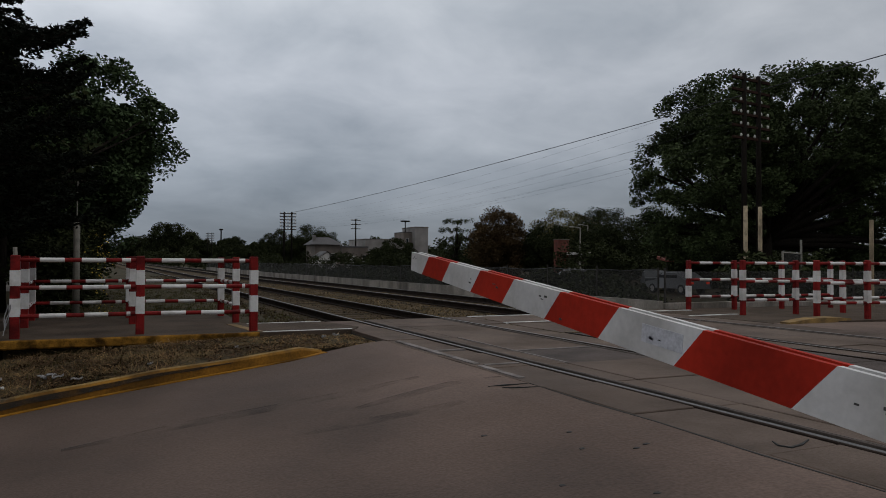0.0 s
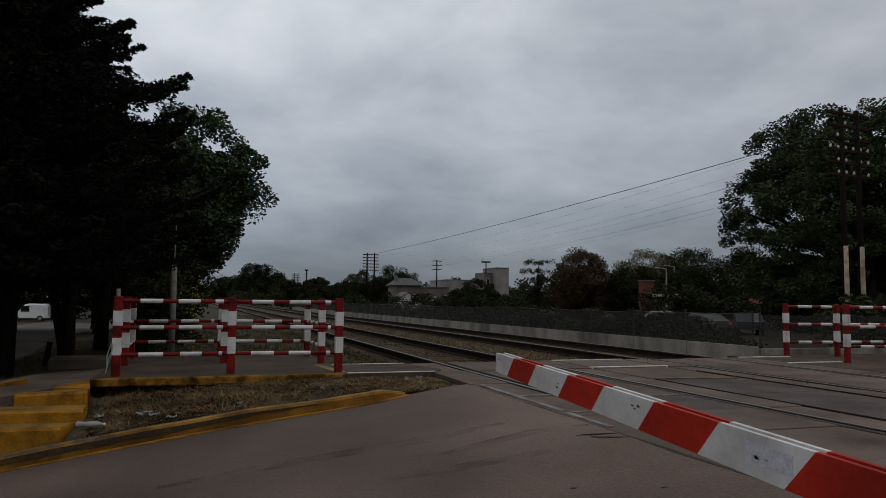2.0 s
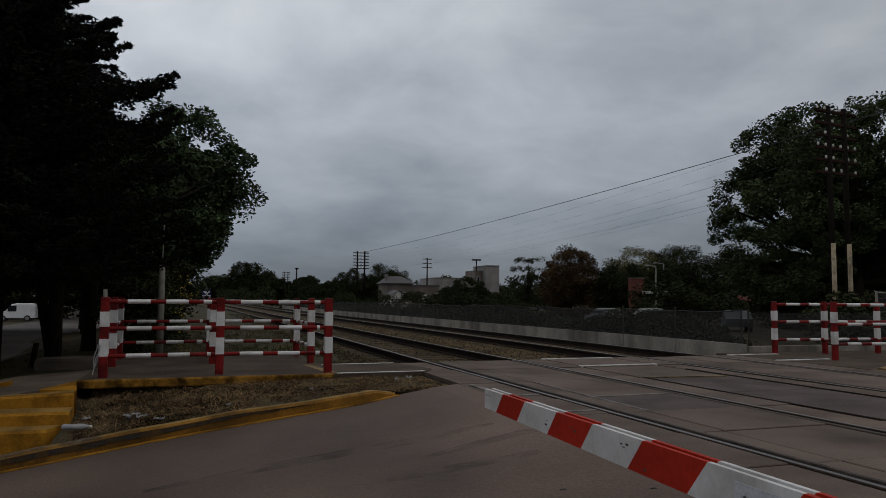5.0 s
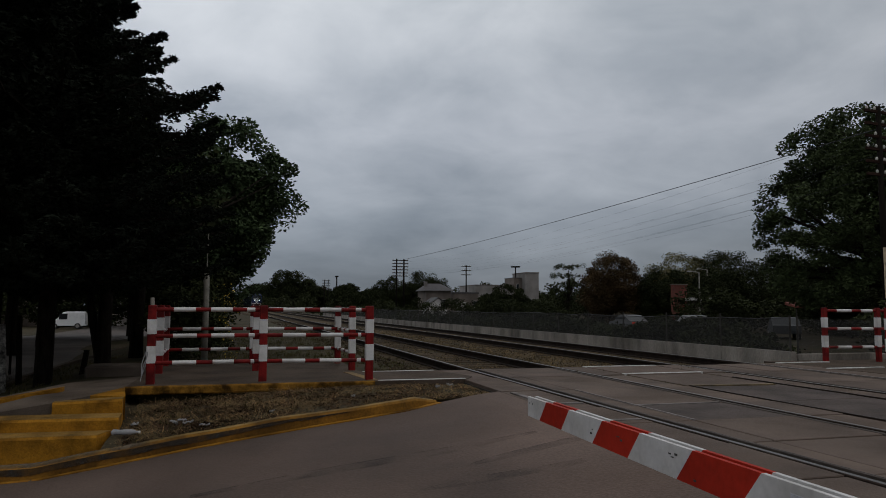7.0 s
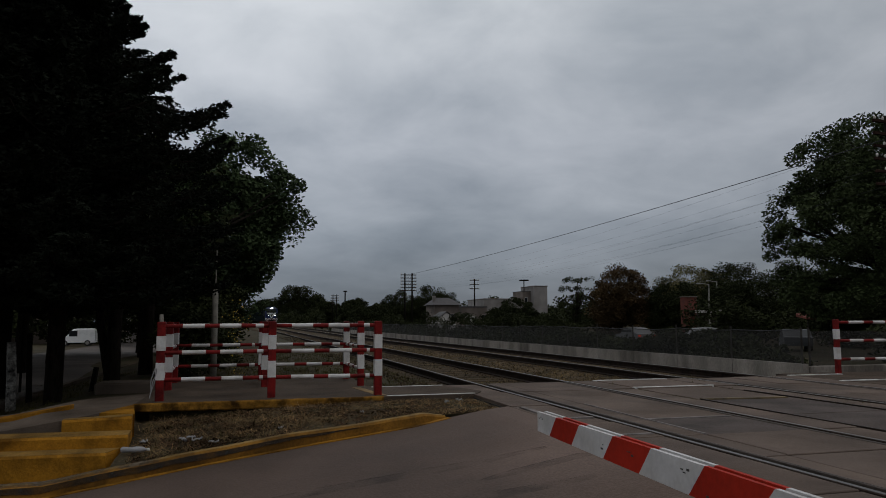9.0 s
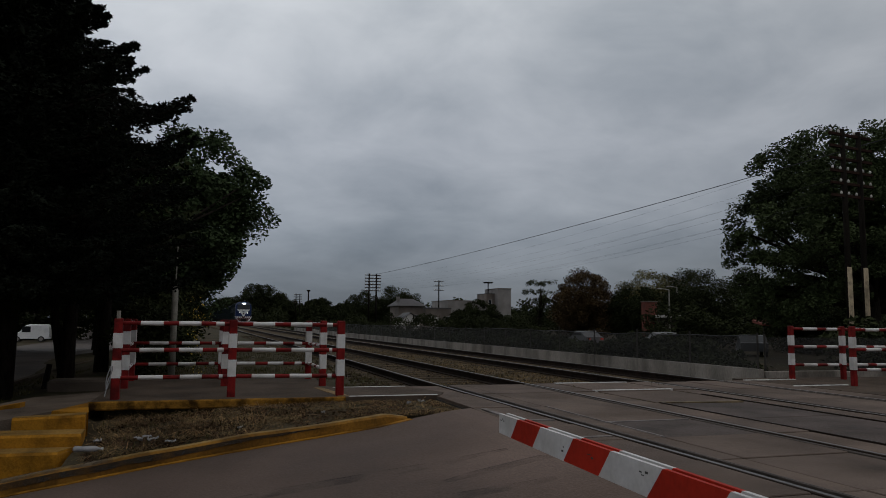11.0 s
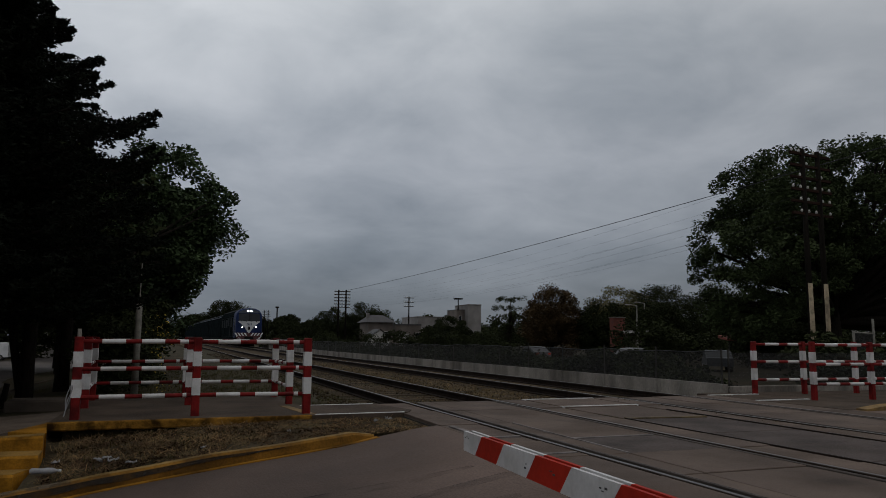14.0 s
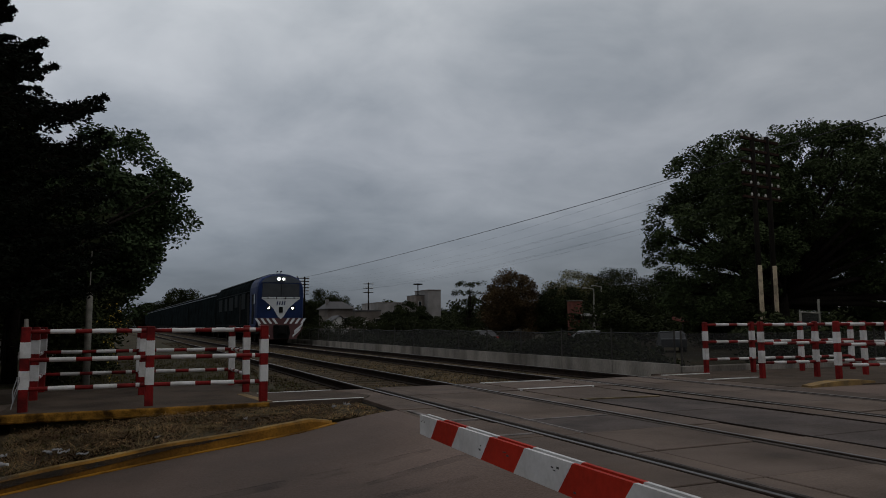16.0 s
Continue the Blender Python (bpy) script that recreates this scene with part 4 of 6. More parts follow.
# ---------------------------------------------------------------- trees
def leaf_mesh(name, centres, radii, per, size, seed, flat=0.6, long=1.0):
    """Leaf blades scattered in clumps."""
    g = np.random.default_rng(seed)
    n = len(centres)
    idx = np.repeat(np.arange(n), per)
    d = g.normal(size=(len(idx), 3))
    d /= np.linalg.norm(d, axis=1, keepdims=True)
    rad = np.asarray(radii)[idx][:, None] * (0.25 + 0.75 * g.random((len(idx), 1)) ** 0.5)
    c = np.asarray(centres)[idx] + d * rad * np.array([1, 1, 0.75])
    u = g.normal(size=c.shape); u[:, 2] *= flat
    u /= np.linalg.norm(u, axis=1, keepdims=True)
    w = np.cross(u, g.normal(size=c.shape))
    w /= np.linalg.norm(w, axis=1, keepdims=True)
    s = size * (0.6 + 0.8 * g.random((len(c), 1)))
    v = np.stack([c - u * s * long, c - w * s * 0.5, c + u * s * long, c + w * s * 0.5], 1).reshape(-1, 3)
    me = bpy.data.meshes.new(name)
    me.vertices.add(len(v)); me.vertices.foreach_set("co", v.astype(np.float32).ravel())
    m = len(c)
    me.loops.add(4 * m); me.loops.foreach_set("vertex_index", np.arange(4 * m, dtype=np.int32))
    me.polygons.add(m); me.polygons.foreach_set("loop_start", np.arange(0, 4 * m, 4, dtype=np.int32))
    me.update(calc_edges=True)
    return me


def broad_tree(at, blobs, label, leaf="leaf", trunk=(0.28, 3.0), clumps=60, per=90, clump_r=0.55, size=0.09, seed=1, name="tree", limbs=14, group="", fill=0.35, fork=False):
    """at: foot of the trunk; blobs: (x, y, z, rx, ry, rz) relative to it."""
    g = np.random.default_rng(seed)
    t = thing(name, at, label, "tree", group)
    cs, rs = [], []
    vol = np.array([b[3] * b[4] * b[5] for b in blobs]) ** 0.67
    for b, k in zip(blobs, np.maximum(3, (clumps * vol / vol.sum())).astype(int)):
        d = g.normal(size=(k, 3)); d /= np.linalg.norm(d, axis=1, keepdims=True)
        r = np.where(g.random((k, 1)) < fill, g.random((k, 1)) * 0.8, 0.8 + 0.25 * g.random((k, 1)))
        cs.append(np.array(b[:3]) + d * r * np.array(b[3:]))
        rs.append(clump_r * (0.6 + 0.8 * g.random(k)))
    cs, rs = np.concatenate(cs), np.concatenate(rs)
    me = leaf_mesh("crown", cs, rs, per, size, seed)
    me.materials.append(M[leaf])
    part("crown", me, None, t)
    tb = Build()
    r0, h0 = trunk
    tb.tube([(0, 0, -0.3), (0.02, 0, h0 * 0.3), (0.06, 0.02, h0 * 0.7), (0.05, 0, h0)], [r0 * 1.25, r0, r0 * 0.85, r0 * 0.75], 10)
    if fork:
        tb.tube([(0.02, 0.05, -0.3), (-0.1, 0.05, 0.35), (-0.26, 0.06, 1.2), (-0.42, 0.05, h0)], [r0 * 0.8, r0 * 0.62, r0 * 0.55, r0 * 0.5], 9)
    part("trunk", tb, M["bark"], t, smooth=True)
    lb = Build()
    for i in g.choice(len(cs), min(limbs, len(cs)), replace=False):
        e = Vector(cs[i]); s = Vector((0.05, 0, h0 * (0.75 + 0.25 * g.random())))
        mid = s.lerp(e, 0.5) + Vector((g.normal(0, 0.2), g.normal(0, 0.2), 0.25))
        lb.tube([s, mid, e], [r0 * 0.5, r0 * 0.28, r0 * 0.08], 6)
    part("limb", lb, M["bark"], t, smooth=True)
    return t


def conifer(at, height, low, radius, label, seed, n=150, per=12, size=0.075):
    g = np.random.default_rng(seed)
    t = thing("conifer", at, label, "tree", "conifers")
    tb = Build().tube([(0, 0, -0.3), (0.05, 0, height * 0.4), (0, 0, height)], [0.15, 0.13, 0.03], 10)
    part("trunk", tb, M["bark"], t, smooth=True)
    cs, rs = [], []
    for i in range(n):
        z = low + (height - low) * (i / n) ** 1.05
        long_ = i % 4 == 0
        r = min(radius, 0.95 * (height - z) + 0.16) * ((0.95 + 0.09 * g.random()) if long_ else (0.82 + 0.15 * g.random()))
        a = i * 2.399 + g.normal(0, 0.25)
        d = Vector((math.cos(a), math.sin(a), 0))
        s = Vector((0, 0, z))
        tip = -0.03 + 0.13 * g.random()
        pts = [s, s + d * r * 0.45 + Vector((0, 0, -0.03 * r)), s + d * r * 0.8 + Vector((0, 0, -0.02 * r)), s + d * r + Vector((0, 0, tip * r))]
        part("branch", Build().tube(pts, [0.05, 0.035, 0.02, 0.006], 4), M["bark"], t)
        side = Vector((-d.y, d.x, 0))
        for q in range(18):
            u = 0.1 + 0.9 * q / 17
            k = min(2, int(u * 3)); w = u * 3 - k
            p = pts[k].lerp(pts[k + 1], w)
            spread = 0.30 * r * (1 - u) + 0.075 * (0.3 + g.random())
            for sgn in (-1, 1):
                c = p + side * sgn * spread * g.random() + Vector((0, 0, g.normal(-0.06 * (1.1 - u), 0.05 * (1.15 - u))))
                cs.append(tuple(c)); rs.append(0.03 + 0.17 * (1 - u) ** 0.8 + 0.05 * g.random() ** 2)
    me = leaf_mesh("foliage", np.array(cs), np.array(rs), per, size, seed, flat=0.5, long=1.5)
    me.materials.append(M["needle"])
    part("foliage", me, None, t)
    return t


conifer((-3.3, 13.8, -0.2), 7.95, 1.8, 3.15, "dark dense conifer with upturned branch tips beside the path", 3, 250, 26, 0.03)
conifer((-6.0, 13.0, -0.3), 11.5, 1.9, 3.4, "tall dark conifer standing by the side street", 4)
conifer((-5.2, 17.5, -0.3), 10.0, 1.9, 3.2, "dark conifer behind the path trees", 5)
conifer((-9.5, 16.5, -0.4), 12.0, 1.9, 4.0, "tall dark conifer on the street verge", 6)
broad_tree((-2.6, 19.5, -0.2), [(1.2, 3.2, 4.1, 2.0, 2.2, 2.1), (1.95, 4.0, 5.72, 1.45, 1.6, 1.5), (3.27, 4.3, 5.15, 0.95, 1.2, 1.08), (1.2, 4.0, 2.9, 1.1, 1.9, 1.5), (2.4, 4.0, 3.9, 1.15, 1.5, 1.05), (2.15, 4.0, 3.1, 0.92, 1.4, 0.8), (1.95, 4.0, 2.1, 0.78, 1.2, 0.85), (0.8, 4.0, 1.7, 0.9, 1.2, 0.8), (-0.8, 3.0, 4.6, 2.0, 2.2, 2.1)],
           "broad leafy green tree with drooping outer twigs", "leaf", (0.15, 2.6), 400, 190, 0.44, 0.072, 11, limbs=40, fill=0.25)
broad_tree((-3.0, 17.4, -0.25), [(0.3, 0.4, 4.0, 1.8, 1.8, 1.6)], "dark forked tree trunk under the conifers", "leafdark", (0.15, 3.0), 40, 120, 0.5, 0.09, 12, fork=True)
broad_tree((36.9, 33, -0.9), [(-4.6, 0, 6.9, 4.2, 4.5, 4.1), (1.5, 0, 10.5, 6.2, 5.2, 3.9), (-3.2, 0, 9.0, 3.4, 4, 3.2), (7.5, 0, 8.8, 5.5, 5, 5.1), (12, 0, 6.5, 5, 5, 5), (-5.6, 0, 4.4, 2.8, 3, 2.2), (8.5, 0, 4.8, 4.2, 5, 2.8), (-4.0, 0, 10.2, 3.2, 4, 2.9), (4.8, 0, 10.5, 4.6, 5, 4.3)],
           "huge spreading dark green tree behind the far pavement", "leafgreat", (0.55, 4.0), 1120, 200, 0.66, 0.10, 21, limbs=110, fill=0.12)

# ---------------------------------------------------------------- middle distance: trees, poles, houses, cars
for x, y, h, w, lf, sd, lab in (
        (35.6, 76, 6.6, 2.3, "leafdark", 31, "thin open-crowned tree behind the boundary fence"),
        (36.8, 68, 6.7, 3.3, "leafbrown", 32, "brownish autumn tree behind the boundary fence"),
        (41.8, 66, 5.6, 3.2, "leafdark", 33, "dark bushy tree behind the boundary fence"),
        (51.0, 76, 7.9, 5.2, "leaflight", 34, "broad olive-green tree behind the street"),
        (54.0, 72, 7.6, 4.6, "leafdark", 35, "dark green street tree"),
        (46.0, 62, 5.2, 3.6, "leafdark", 36, "dark low street tree"),
        (58.0, 66, 8.0, 5.2, "leafdark", 37, "dark green street tree"),
        (31.0, 84, 4.2, 3.4, "leafdark", 38, "dark low tree beside the building"),
        (52.0, 52, 6.0, 4.6, "leafdark", 39, "dark shrubby tree beyond the far pavement"),
        (44.0, 44, 4.6, 4.4, "leafdark", 40, "dark shrubby tree beyond the far pavement"),
        (25.5, 128, 6.6, 4.4, "leafdark", 41, "dark tree round the telegraph poles"),
        (31.5, 128, 7.6, 4.0, "leafdark", 42, "dark tree beside the grey-roofed house"),
        (36.5, 140, 7.0, 4.4, "leafdark", 43, "dark tree behind the grey-roofed house"),
        (20.5, 135, 4.4, 4.6, "leafdark", 44, "dark low tree beyond the tracks"),
        (15.5, 262, 13.0, 9.5, "leafdark", 45, "far round-topped tree beside the line"),
        (24.0, 250, 8.5, 6.0, "leafdark", 46, "far dark tree beside the line"),
        (33.0, 240, 8.6, 6.0, "leafdark", 47, "far dark tree beside the line"),
        (41.0, 230, 7.5, 6.0, "leafdark", 48, "far dark tree beside the line"),
        (6.0, 300, 9.5, 8.0, "leafdark", 49, "far dark tree beside the line"),
        (52.0, 220, 8.0, 7.0, "leafdark", 50, "far dark tree behind the houses")):
    z = land(x, y)
    h *= 1.12
    big = y > 200
    bl = [(0, 0, h * 0.62, w * 0.8, w * 0.8, h * 0.36), (w * 0.45, 0.3, h * 0.5, w * 0.55, w * 0.6, h * 0.28), (-w * 0.5, -0.3, h * 0.48, w * 0.5, w * 0.6, h * 0.28), (0, 0, h * 0.3, w * 0.8, w * 0.8, h * 0.3)]
    thin = sd == 31
    if thin:
        bl = [(0.3, 0, 6.7, 1.9, 1.6, 0.3), (-0.3, 0, 5.7, 1.7, 1.6, 0.28), (0.5, 0, 4.7, 1.6, 1.5, 0.3), (-0.5, 0, 3.9, 1.3, 1.5, 0.3), (0, 0, 2.4, 1.6, 1.6, 1.0)]
    broad_tree((x, y, z), bl, lab, lf, (0.2 + 0.01 * h, h * 0.4), 120 if thin else 420 if big else 260, 60 if thin else 185 if not big else 110, 0.34 if thin else h * 0.105, (0.07 if thin else 0.10) if not big else 0.26, sd, limbs=10, group="distant trees")
# row along the side street; many crowns are added only to shade it
for x, y, sd in ((-14.6, 60, 61), (-20, 52, 62), (-9.5, 84, 63), (-26, 70, 64), (-5.5, 40, 65), (-16, 90, 66), (-7.5, 27, 67), (-14, 34, 68), (-17, 24, 69), (-11, 46, 82), (-8.5, 60, 83), (-18, 42, 84), (-10.5, 28, 85), (-8.5, 35, 86), (-13.2, 54, 87), (-6.8, 49, 88)):
    broad_tree((x, y, land(x, y)), [(0, 0, 5.6, 4.2, 4, 2.6), (1.2, 0, 4.8, 3.2, 3, 1.8)], "dark tree of the side street row, thickened to shade the street", "leafdark", (0.2, 3.2), 130, 60, 0.95, 0.22, sd, limbs=8, group="street trees")


def hedge(name, pts, w, h, leaf, seed, label, n=260, per=60, r=0.35, size=0.1):
    g = np.random.default_rng(seed)
    cs = []
    for i in range(n):
        u = g.random() * (len(pts) - 1); k = min(int(u), len(pts) - 2); f = u - k
        x = pts[k][0] + (pts[k + 1][0] - pts[k][0]) * f + g.normal(0, w * 0.4)
        y = pts[k][1] + (pts[k + 1][1] - pts[k][1]) * f + g.normal(0, w * 0.4)
        top = h * (0.65 + 0.5 * abs(noise.noise((x * 0.3, y * 0.12, seed))) * 2)
        cs.append((x, y, land(x, y) + top * g.random() ** 0.6))
    me = leaf_mesh(name, np.array(cs), r * (0.7 + 0.6 * g.random(n)), per, size, seed)
    me.materials.append(M[leaf])
    return tagged(link(name, me, None), label, "shrubs", kind="stuff")


hedge("shrubs", [(13.6, 16), (14.5, 30), (14.0, 55), (13.0, 80), (11.5, 110)], 1.2, 0.85, "leafdark", 71, "dark shrubs and weeds behind the net fence", 900, 60, 0.38, 0.08)
hedge("shrubs", [(17, 15.5), (21, 17), (26, 21), (32, 24)], 1.5, 1.7, "leafdark", 72, "dark shrubs beyond the far pavement", 300, 70, 0.45, 0.09)
hedge("shrubs", [(30, 66), (28, 78), (22, 104), (19.5, 112), (16, 140)], 1.6, 2.4, "leafdark", 73, "dark bushes in front of the houses", 380, 60, 0.7, 0.14)
hedge("shrubs", [(29.5, 90), (35, 96), (44, 104), (52, 118)], 1.6, 3.1, "leafdark", 81, "dark bushes before the low buildings", 300, 60, 0.65, 0.14)
hedge("shrubs", [(38, 56), (46, 52), (56, 48), (66, 44)], 4.0, 3.2, "leafdark", 74, "dark street greenery", 380, 60, 0.8, 0.15)
hedge("shrubs", [(12, 150), (9, 190), (8, 240), (14, 300)], 4.0, 3.4, "leafdark", 75, "far bushes along the railway", 260, 60, 1.0, 0.22)
hedge("far_woods", [(-120, 330), (-40, 350), (20, 380), (80, 330), (140, 260)], 12.0, 9.0, "leafdark", 76, "far dark line of trees on the horizon", 700, 60, 2.4, 0.5)
hedge("far_woods", [(60, 200), (80, 160), (105, 120), (120, 80)], 8.0, 7.0, "leafdark", 77, "far dark line of street trees", 500, 60, 1.8, 0.4)
hedge("shrubs", [(-1.7, 18.0), (-1.2, 19.5), (-0.7, 22)], 0.7, 2.2, "leafdark", 78, "overgrown vines and shrubs round a concrete post", 150, 90, 0.3, 0.05)
hedge("shrubs", [(-1.2, 26), (-1.8, 34), (-3.2, 45), (-5, 70), (-7, 110)], 1.4, 2.2, "leafdark", 79, "dark undergrowth along the railway", 320, 60, 0.5, 0.1)
hedge("shrubs", [(-70, 90), (-36, 93), (-22, 95), (-9, 98)], 2.0, 4.2, "leafdark", 89, "dark garden greenery along the side street", 380, 50, 0.9, 0.25)
hedge("pale_shrub", [(-1.95, 22.0), (-1.65, 22.1)], 0.12, 0.95, "palegrass", 90, "pale feathery shrub behind the refuge fence", 22, 30, 0.14, 0.05)
hedge("vine_flowers", [(-0.42, 17.6), (-0.36, 17.9)], 0.2, 2.0, "flower", 80, "yellow flowering vine beside a concrete post", 26, 6, 0.16, 0.022)


def telegraph(at, label, legs=(-0.55, 0.55), top=9.4, arms=6, gap=0.48, half=1.15, pale=3.7, turn=0.0):
    t = thing("telegraph_pole", at, label, "telegraph pole", "telegraph poles", turn)
    for x in legs:
        part("pole", Build().tube([(x, 0, -0.3), (x, 0, top)], [0.15, 0.11], 10), M["wood"], t, "dark weathered timber pole", smooth=True)
        if pale:
            part("stub", Build().tube([(x - 0.14, -0.16, -0.3), (x - 0.14, -0.16, pale)], [0.105, 0.095], 8), M["paleconcrete"], t, "pale supporting stub", smooth=True)
    for i in range(arms):
        z = top - 0.25 - gap * i
        a = part("crossarm", Build().box(-half, half, -0.06, 0.06, z - 0.06, z + 0.06, 0.01), M["crossarm"], t)
        for k in range(6):
            if top > 10.5 and rng.random() < 0.3:
                continue
            x = -half + 0.12 + k * (2 * half - 0.24) / 5
            part("insulator", Build().tube([(x, 0, z + 0.06), (x, 0, z + 0.12), (x, 0, z + 0.17), (x, 0, z + 0.22)], [0.03, 0.055, 0.05, 0.02], 7), M["porcelain"], a)
    return t


telegraph((27.2, 25, -0.9), "double timber telegraph pole with six crossarms and insulators", top=10.9, arms=6, gap=0.56, half=1.4, pale=4.65, turn=8)
telegraph((33.5, 17.5, -0.95), "double timber telegraph pole at the far pavement", top=11.0, arms=4, gap=0.55, half=1.25, pale=4.4, turn=8)
telegraph((22.2, 105, -0.4), "double timber telegraph pole in the distance", top=8.7, arms=6, gap=0.46, half=1.2, pale=0)
telegraph((23.7, 220, 0.2), "double timber telegraph pole far down the line", top=9.2, arms=6, gap=0.5, half=1.2, pale=0)
telegraph((40.2, 130, -0.5), "single timber service pole with two crossarms", legs=(0,), top=9.6, arms=3, gap=0.8, half=0.95, pale=0)
telegraph((33.0, 160, 0.0), "single timber service pole with one crossarm", legs=(0,), top=7.2, arms=2, gap=0.5, half=0.8, pale=0)


def cable(a, b, sag, r, label):
    a, b = Vector(a), Vector(b)
    n = 24
    pts = [a.lerp(b, i / n) - Vector((0, 0, sag * 4 * (i / n) * (1 - i / n))) for i in range(n + 1)]
    tagged(link("overhead_cable", Build().tube(pts, r, 5), M["cable"]), label, "cable", "overhead cables")


cable((22.9, 105, 8.25), (30.2, 18.0, 10.2), 0.45, 0.022, "single black overhead cable beside the tracks")
for dx, z0, z1, sg in ((-1.0, 7.7, 8.9, 1.2), (0.9, 7.2, 8.3, 1.2), (-0.7, 6.8, 7.8, 1.3), (0.4, 6.4, 7.2, 1.3), (-0.9, 6.0, 6.8, 1.3), (0.5, 7.5, 8.75, 1.2), (-0.3, 6.6, 7.55, 1.3), (0.8, 6.2, 7.0, 1.3)):
    cable((22.2 + dx, 105, z0), (27.2 + dx * 1.1, 25, z1), sg, 0.0035, "thin telegraph wire between the double poles")

mast = thing("signal_mast", (31.7, 260, 0.8), "slim dark mast with a small head far down the line", "mast")
part("shaft", Build().tube([(0, 0, 0), (0, 0, 11.2)], [0.3, 0.22], 6), M["wood"], mast)
part("head", Build().box(-0.6, 0.6, -0.4, 0.4, 11.0, 11.5, 0.05), M["wood"], mast)
tagged(link("weathered_post", Build().tube([(-4.03, 14.18, -0.7), (-4.05, 14.18, 0.2), (-4.08, 14.18, 0.80)], [0.085, 0.08, 0.072], 9), M["mottled"], smooth=True), "pale mottled old post at the path side", "post")
lp = thing("concrete_post", (-0.84, 17.0, -0.15), "plain grey concrete post among vines behind the refuge", "post")
part("shaft", Build().tube([(0, 0, -0.2), (0, 0, 2.05), (0, 0, 2.09)], [0.075, 0.065, 0.045], 10), M["greypost"], lp, smooth=True)
part("wire_rod", Build().tube([(0, 0, 2.0), (0.01, 0, 2.9)], 0.012, 5), M["greypost"], lp)
for at, h, lean_ in (((-3.05, 15.4, -0.35), 0.62, 0.12), ((-4.25, 16.05, -0.45), 1.38, -0.05), ((17.6, 12.3, -0.3), 2.5, 0.0)):
    tagged(link("stake", Build().tube([(at[0], at[1], at[2] - 0.2), (at[0] + lean_, at[1], at[2] + h)], [0.06, 0.05], 7), M["wood"] if h < 2 else M["paleconcrete"]), "old weathered timber stake beside the path", "post", "stakes")


def window(parent, x0, x1, z0, z1, y=-0.02, label="dark window"):
    w = part("window", Build().box(x0, x1, y, y + 0.06, z0, z1, 0.0), M["plasterwhite"], parent, "window in its frame")
    part("pane", Build().box(x0 + 0.08, x1 - 0.08, y - 0.02, y + 0.03, z0 + 0.08, z1 - 0.08), M["glassdark"], w, label)


def block(name, at, w, d, h, material, label, turn=0.0, windows=(), category="building", parapet=0.25):
    t = thing(name, at, label, category, "buildings", turn)
    part("wall", Build().box(0, w, 0, d, -0.6, h), M[material], t)
    part("parapet", Build().box(-0.08, w + 0.08, -0.08, d + 0.08, h + 0.003, h + parapet, 0.02), M["plasterdark" if material != "plasterdark" else "roof"], t)
    for x0, x1, z0, z1 in windows:
        window(t, x0, x1, z0, z1)
    return t


block("industrial_building", (48.5, 150, -0.4), 8.95, 12, 6.35, "plaster", "long low grey rendered building beyond the line", 0, ((1.0, 2.2, 2.5, 4.0), (3.4, 4.6, 2.5, 4.0), (5.8, 7.0, 2.5, 4.0)), parapet=0.15)
tw = block("tower_block", (59.45, 148, -0.4), 3.1, 8, 9.1, "plaster", "tall plain grey building block with flat roof", 0, (), parapet=0.2)
bk = block("stair_tower", (57.5, 150, -0.4), 1.9, 6, 8.05, "plasterdark", "brown rendered stair tower beside the block", 0, ((0.5, 1.2, 5.5, 6.8),), parapet=0.12)
tk = thing("water_tank_stand", (58.45, 151.5, 7.6), "water tank disc on a slim stand above the roof", "tank")
part("stem", Build().tube([(0, 0, 0), (0, 0, 2.6)], 0.12, 8), M["wood"], tk)
part("disc", Build().tube([(0, 0, 2.5), (0, 0, 2.75)], [1.0, 1.1], 14), M["wood"], tk)
hs = thing("house", (28.7, 115, -0.2), "brown rendered house with a hipped grey roof", "house", "buildings")
part("wall", Build().box(0, 4.2, 0, 6, -0.5, 4.06), M["plasterdark"], hs)
part("roof", Build().add([(-0.45, -0.4, 4.05), (4.65, -0.4, 4.05), (4.65, 6.4, 4.05), (-0.45, 6.4, 4.05), (0.9, 2.6, 5.3), (3.1, 2.6, 5.3), (3.1, 3.5, 5.3), (0.9, 3.5, 5.3)], [(0, 1, 5, 4), (1, 2, 6, 5), (2, 3, 7, 6), (3, 0, 4, 7), (4, 5, 6, 7), (3, 2, 1, 0)]), M["roof"], hs, "grey hipped sheet roof")
window(hs, 0.5, 1.3, 1.5, 2.6); window(hs, 2.6, 3.4, 1.5, 2.6)
part("chimney", Build().box(0.1, 0.6, 1.6, 2.1, 4.1, 5.6), M["plaster"], hs)
sh = thing("shed", (26.1, 103, -0.05), "small white gabled outbuilding", "house", "buildings")
part("wall", Build().add([(0, 0, -0.5), (2.8, 0, -0.5), (2.8, 4, -0.5), (0, 4, -0.5), (0, 0, 1.6), (2.8, 0, 1.6), (2.8, 4, 1.6), (0, 4, 1.6), (1.4, 0, 2.5), (1.4, 4, 2.5)], [(0, 1, 5, 8, 4), (2, 3, 7, 9, 6), (1, 2, 6, 5), (3, 0, 4, 7), (4, 8, 9, 7), (8, 5, 6, 9)]), M["plasterwhite"], sh)
part("roof", Build().add([(-0.3, -0.2, 1.5), (1.4, -0.2, 2.66), (1.4, 4.2, 2.66), (-0.3, 4.2, 1.5), (3.1, -0.2, 1.5), (3.1, 4.2, 1.5)], [(0, 1, 2, 3), (1, 4, 5, 2)]), M["roof"], sh)
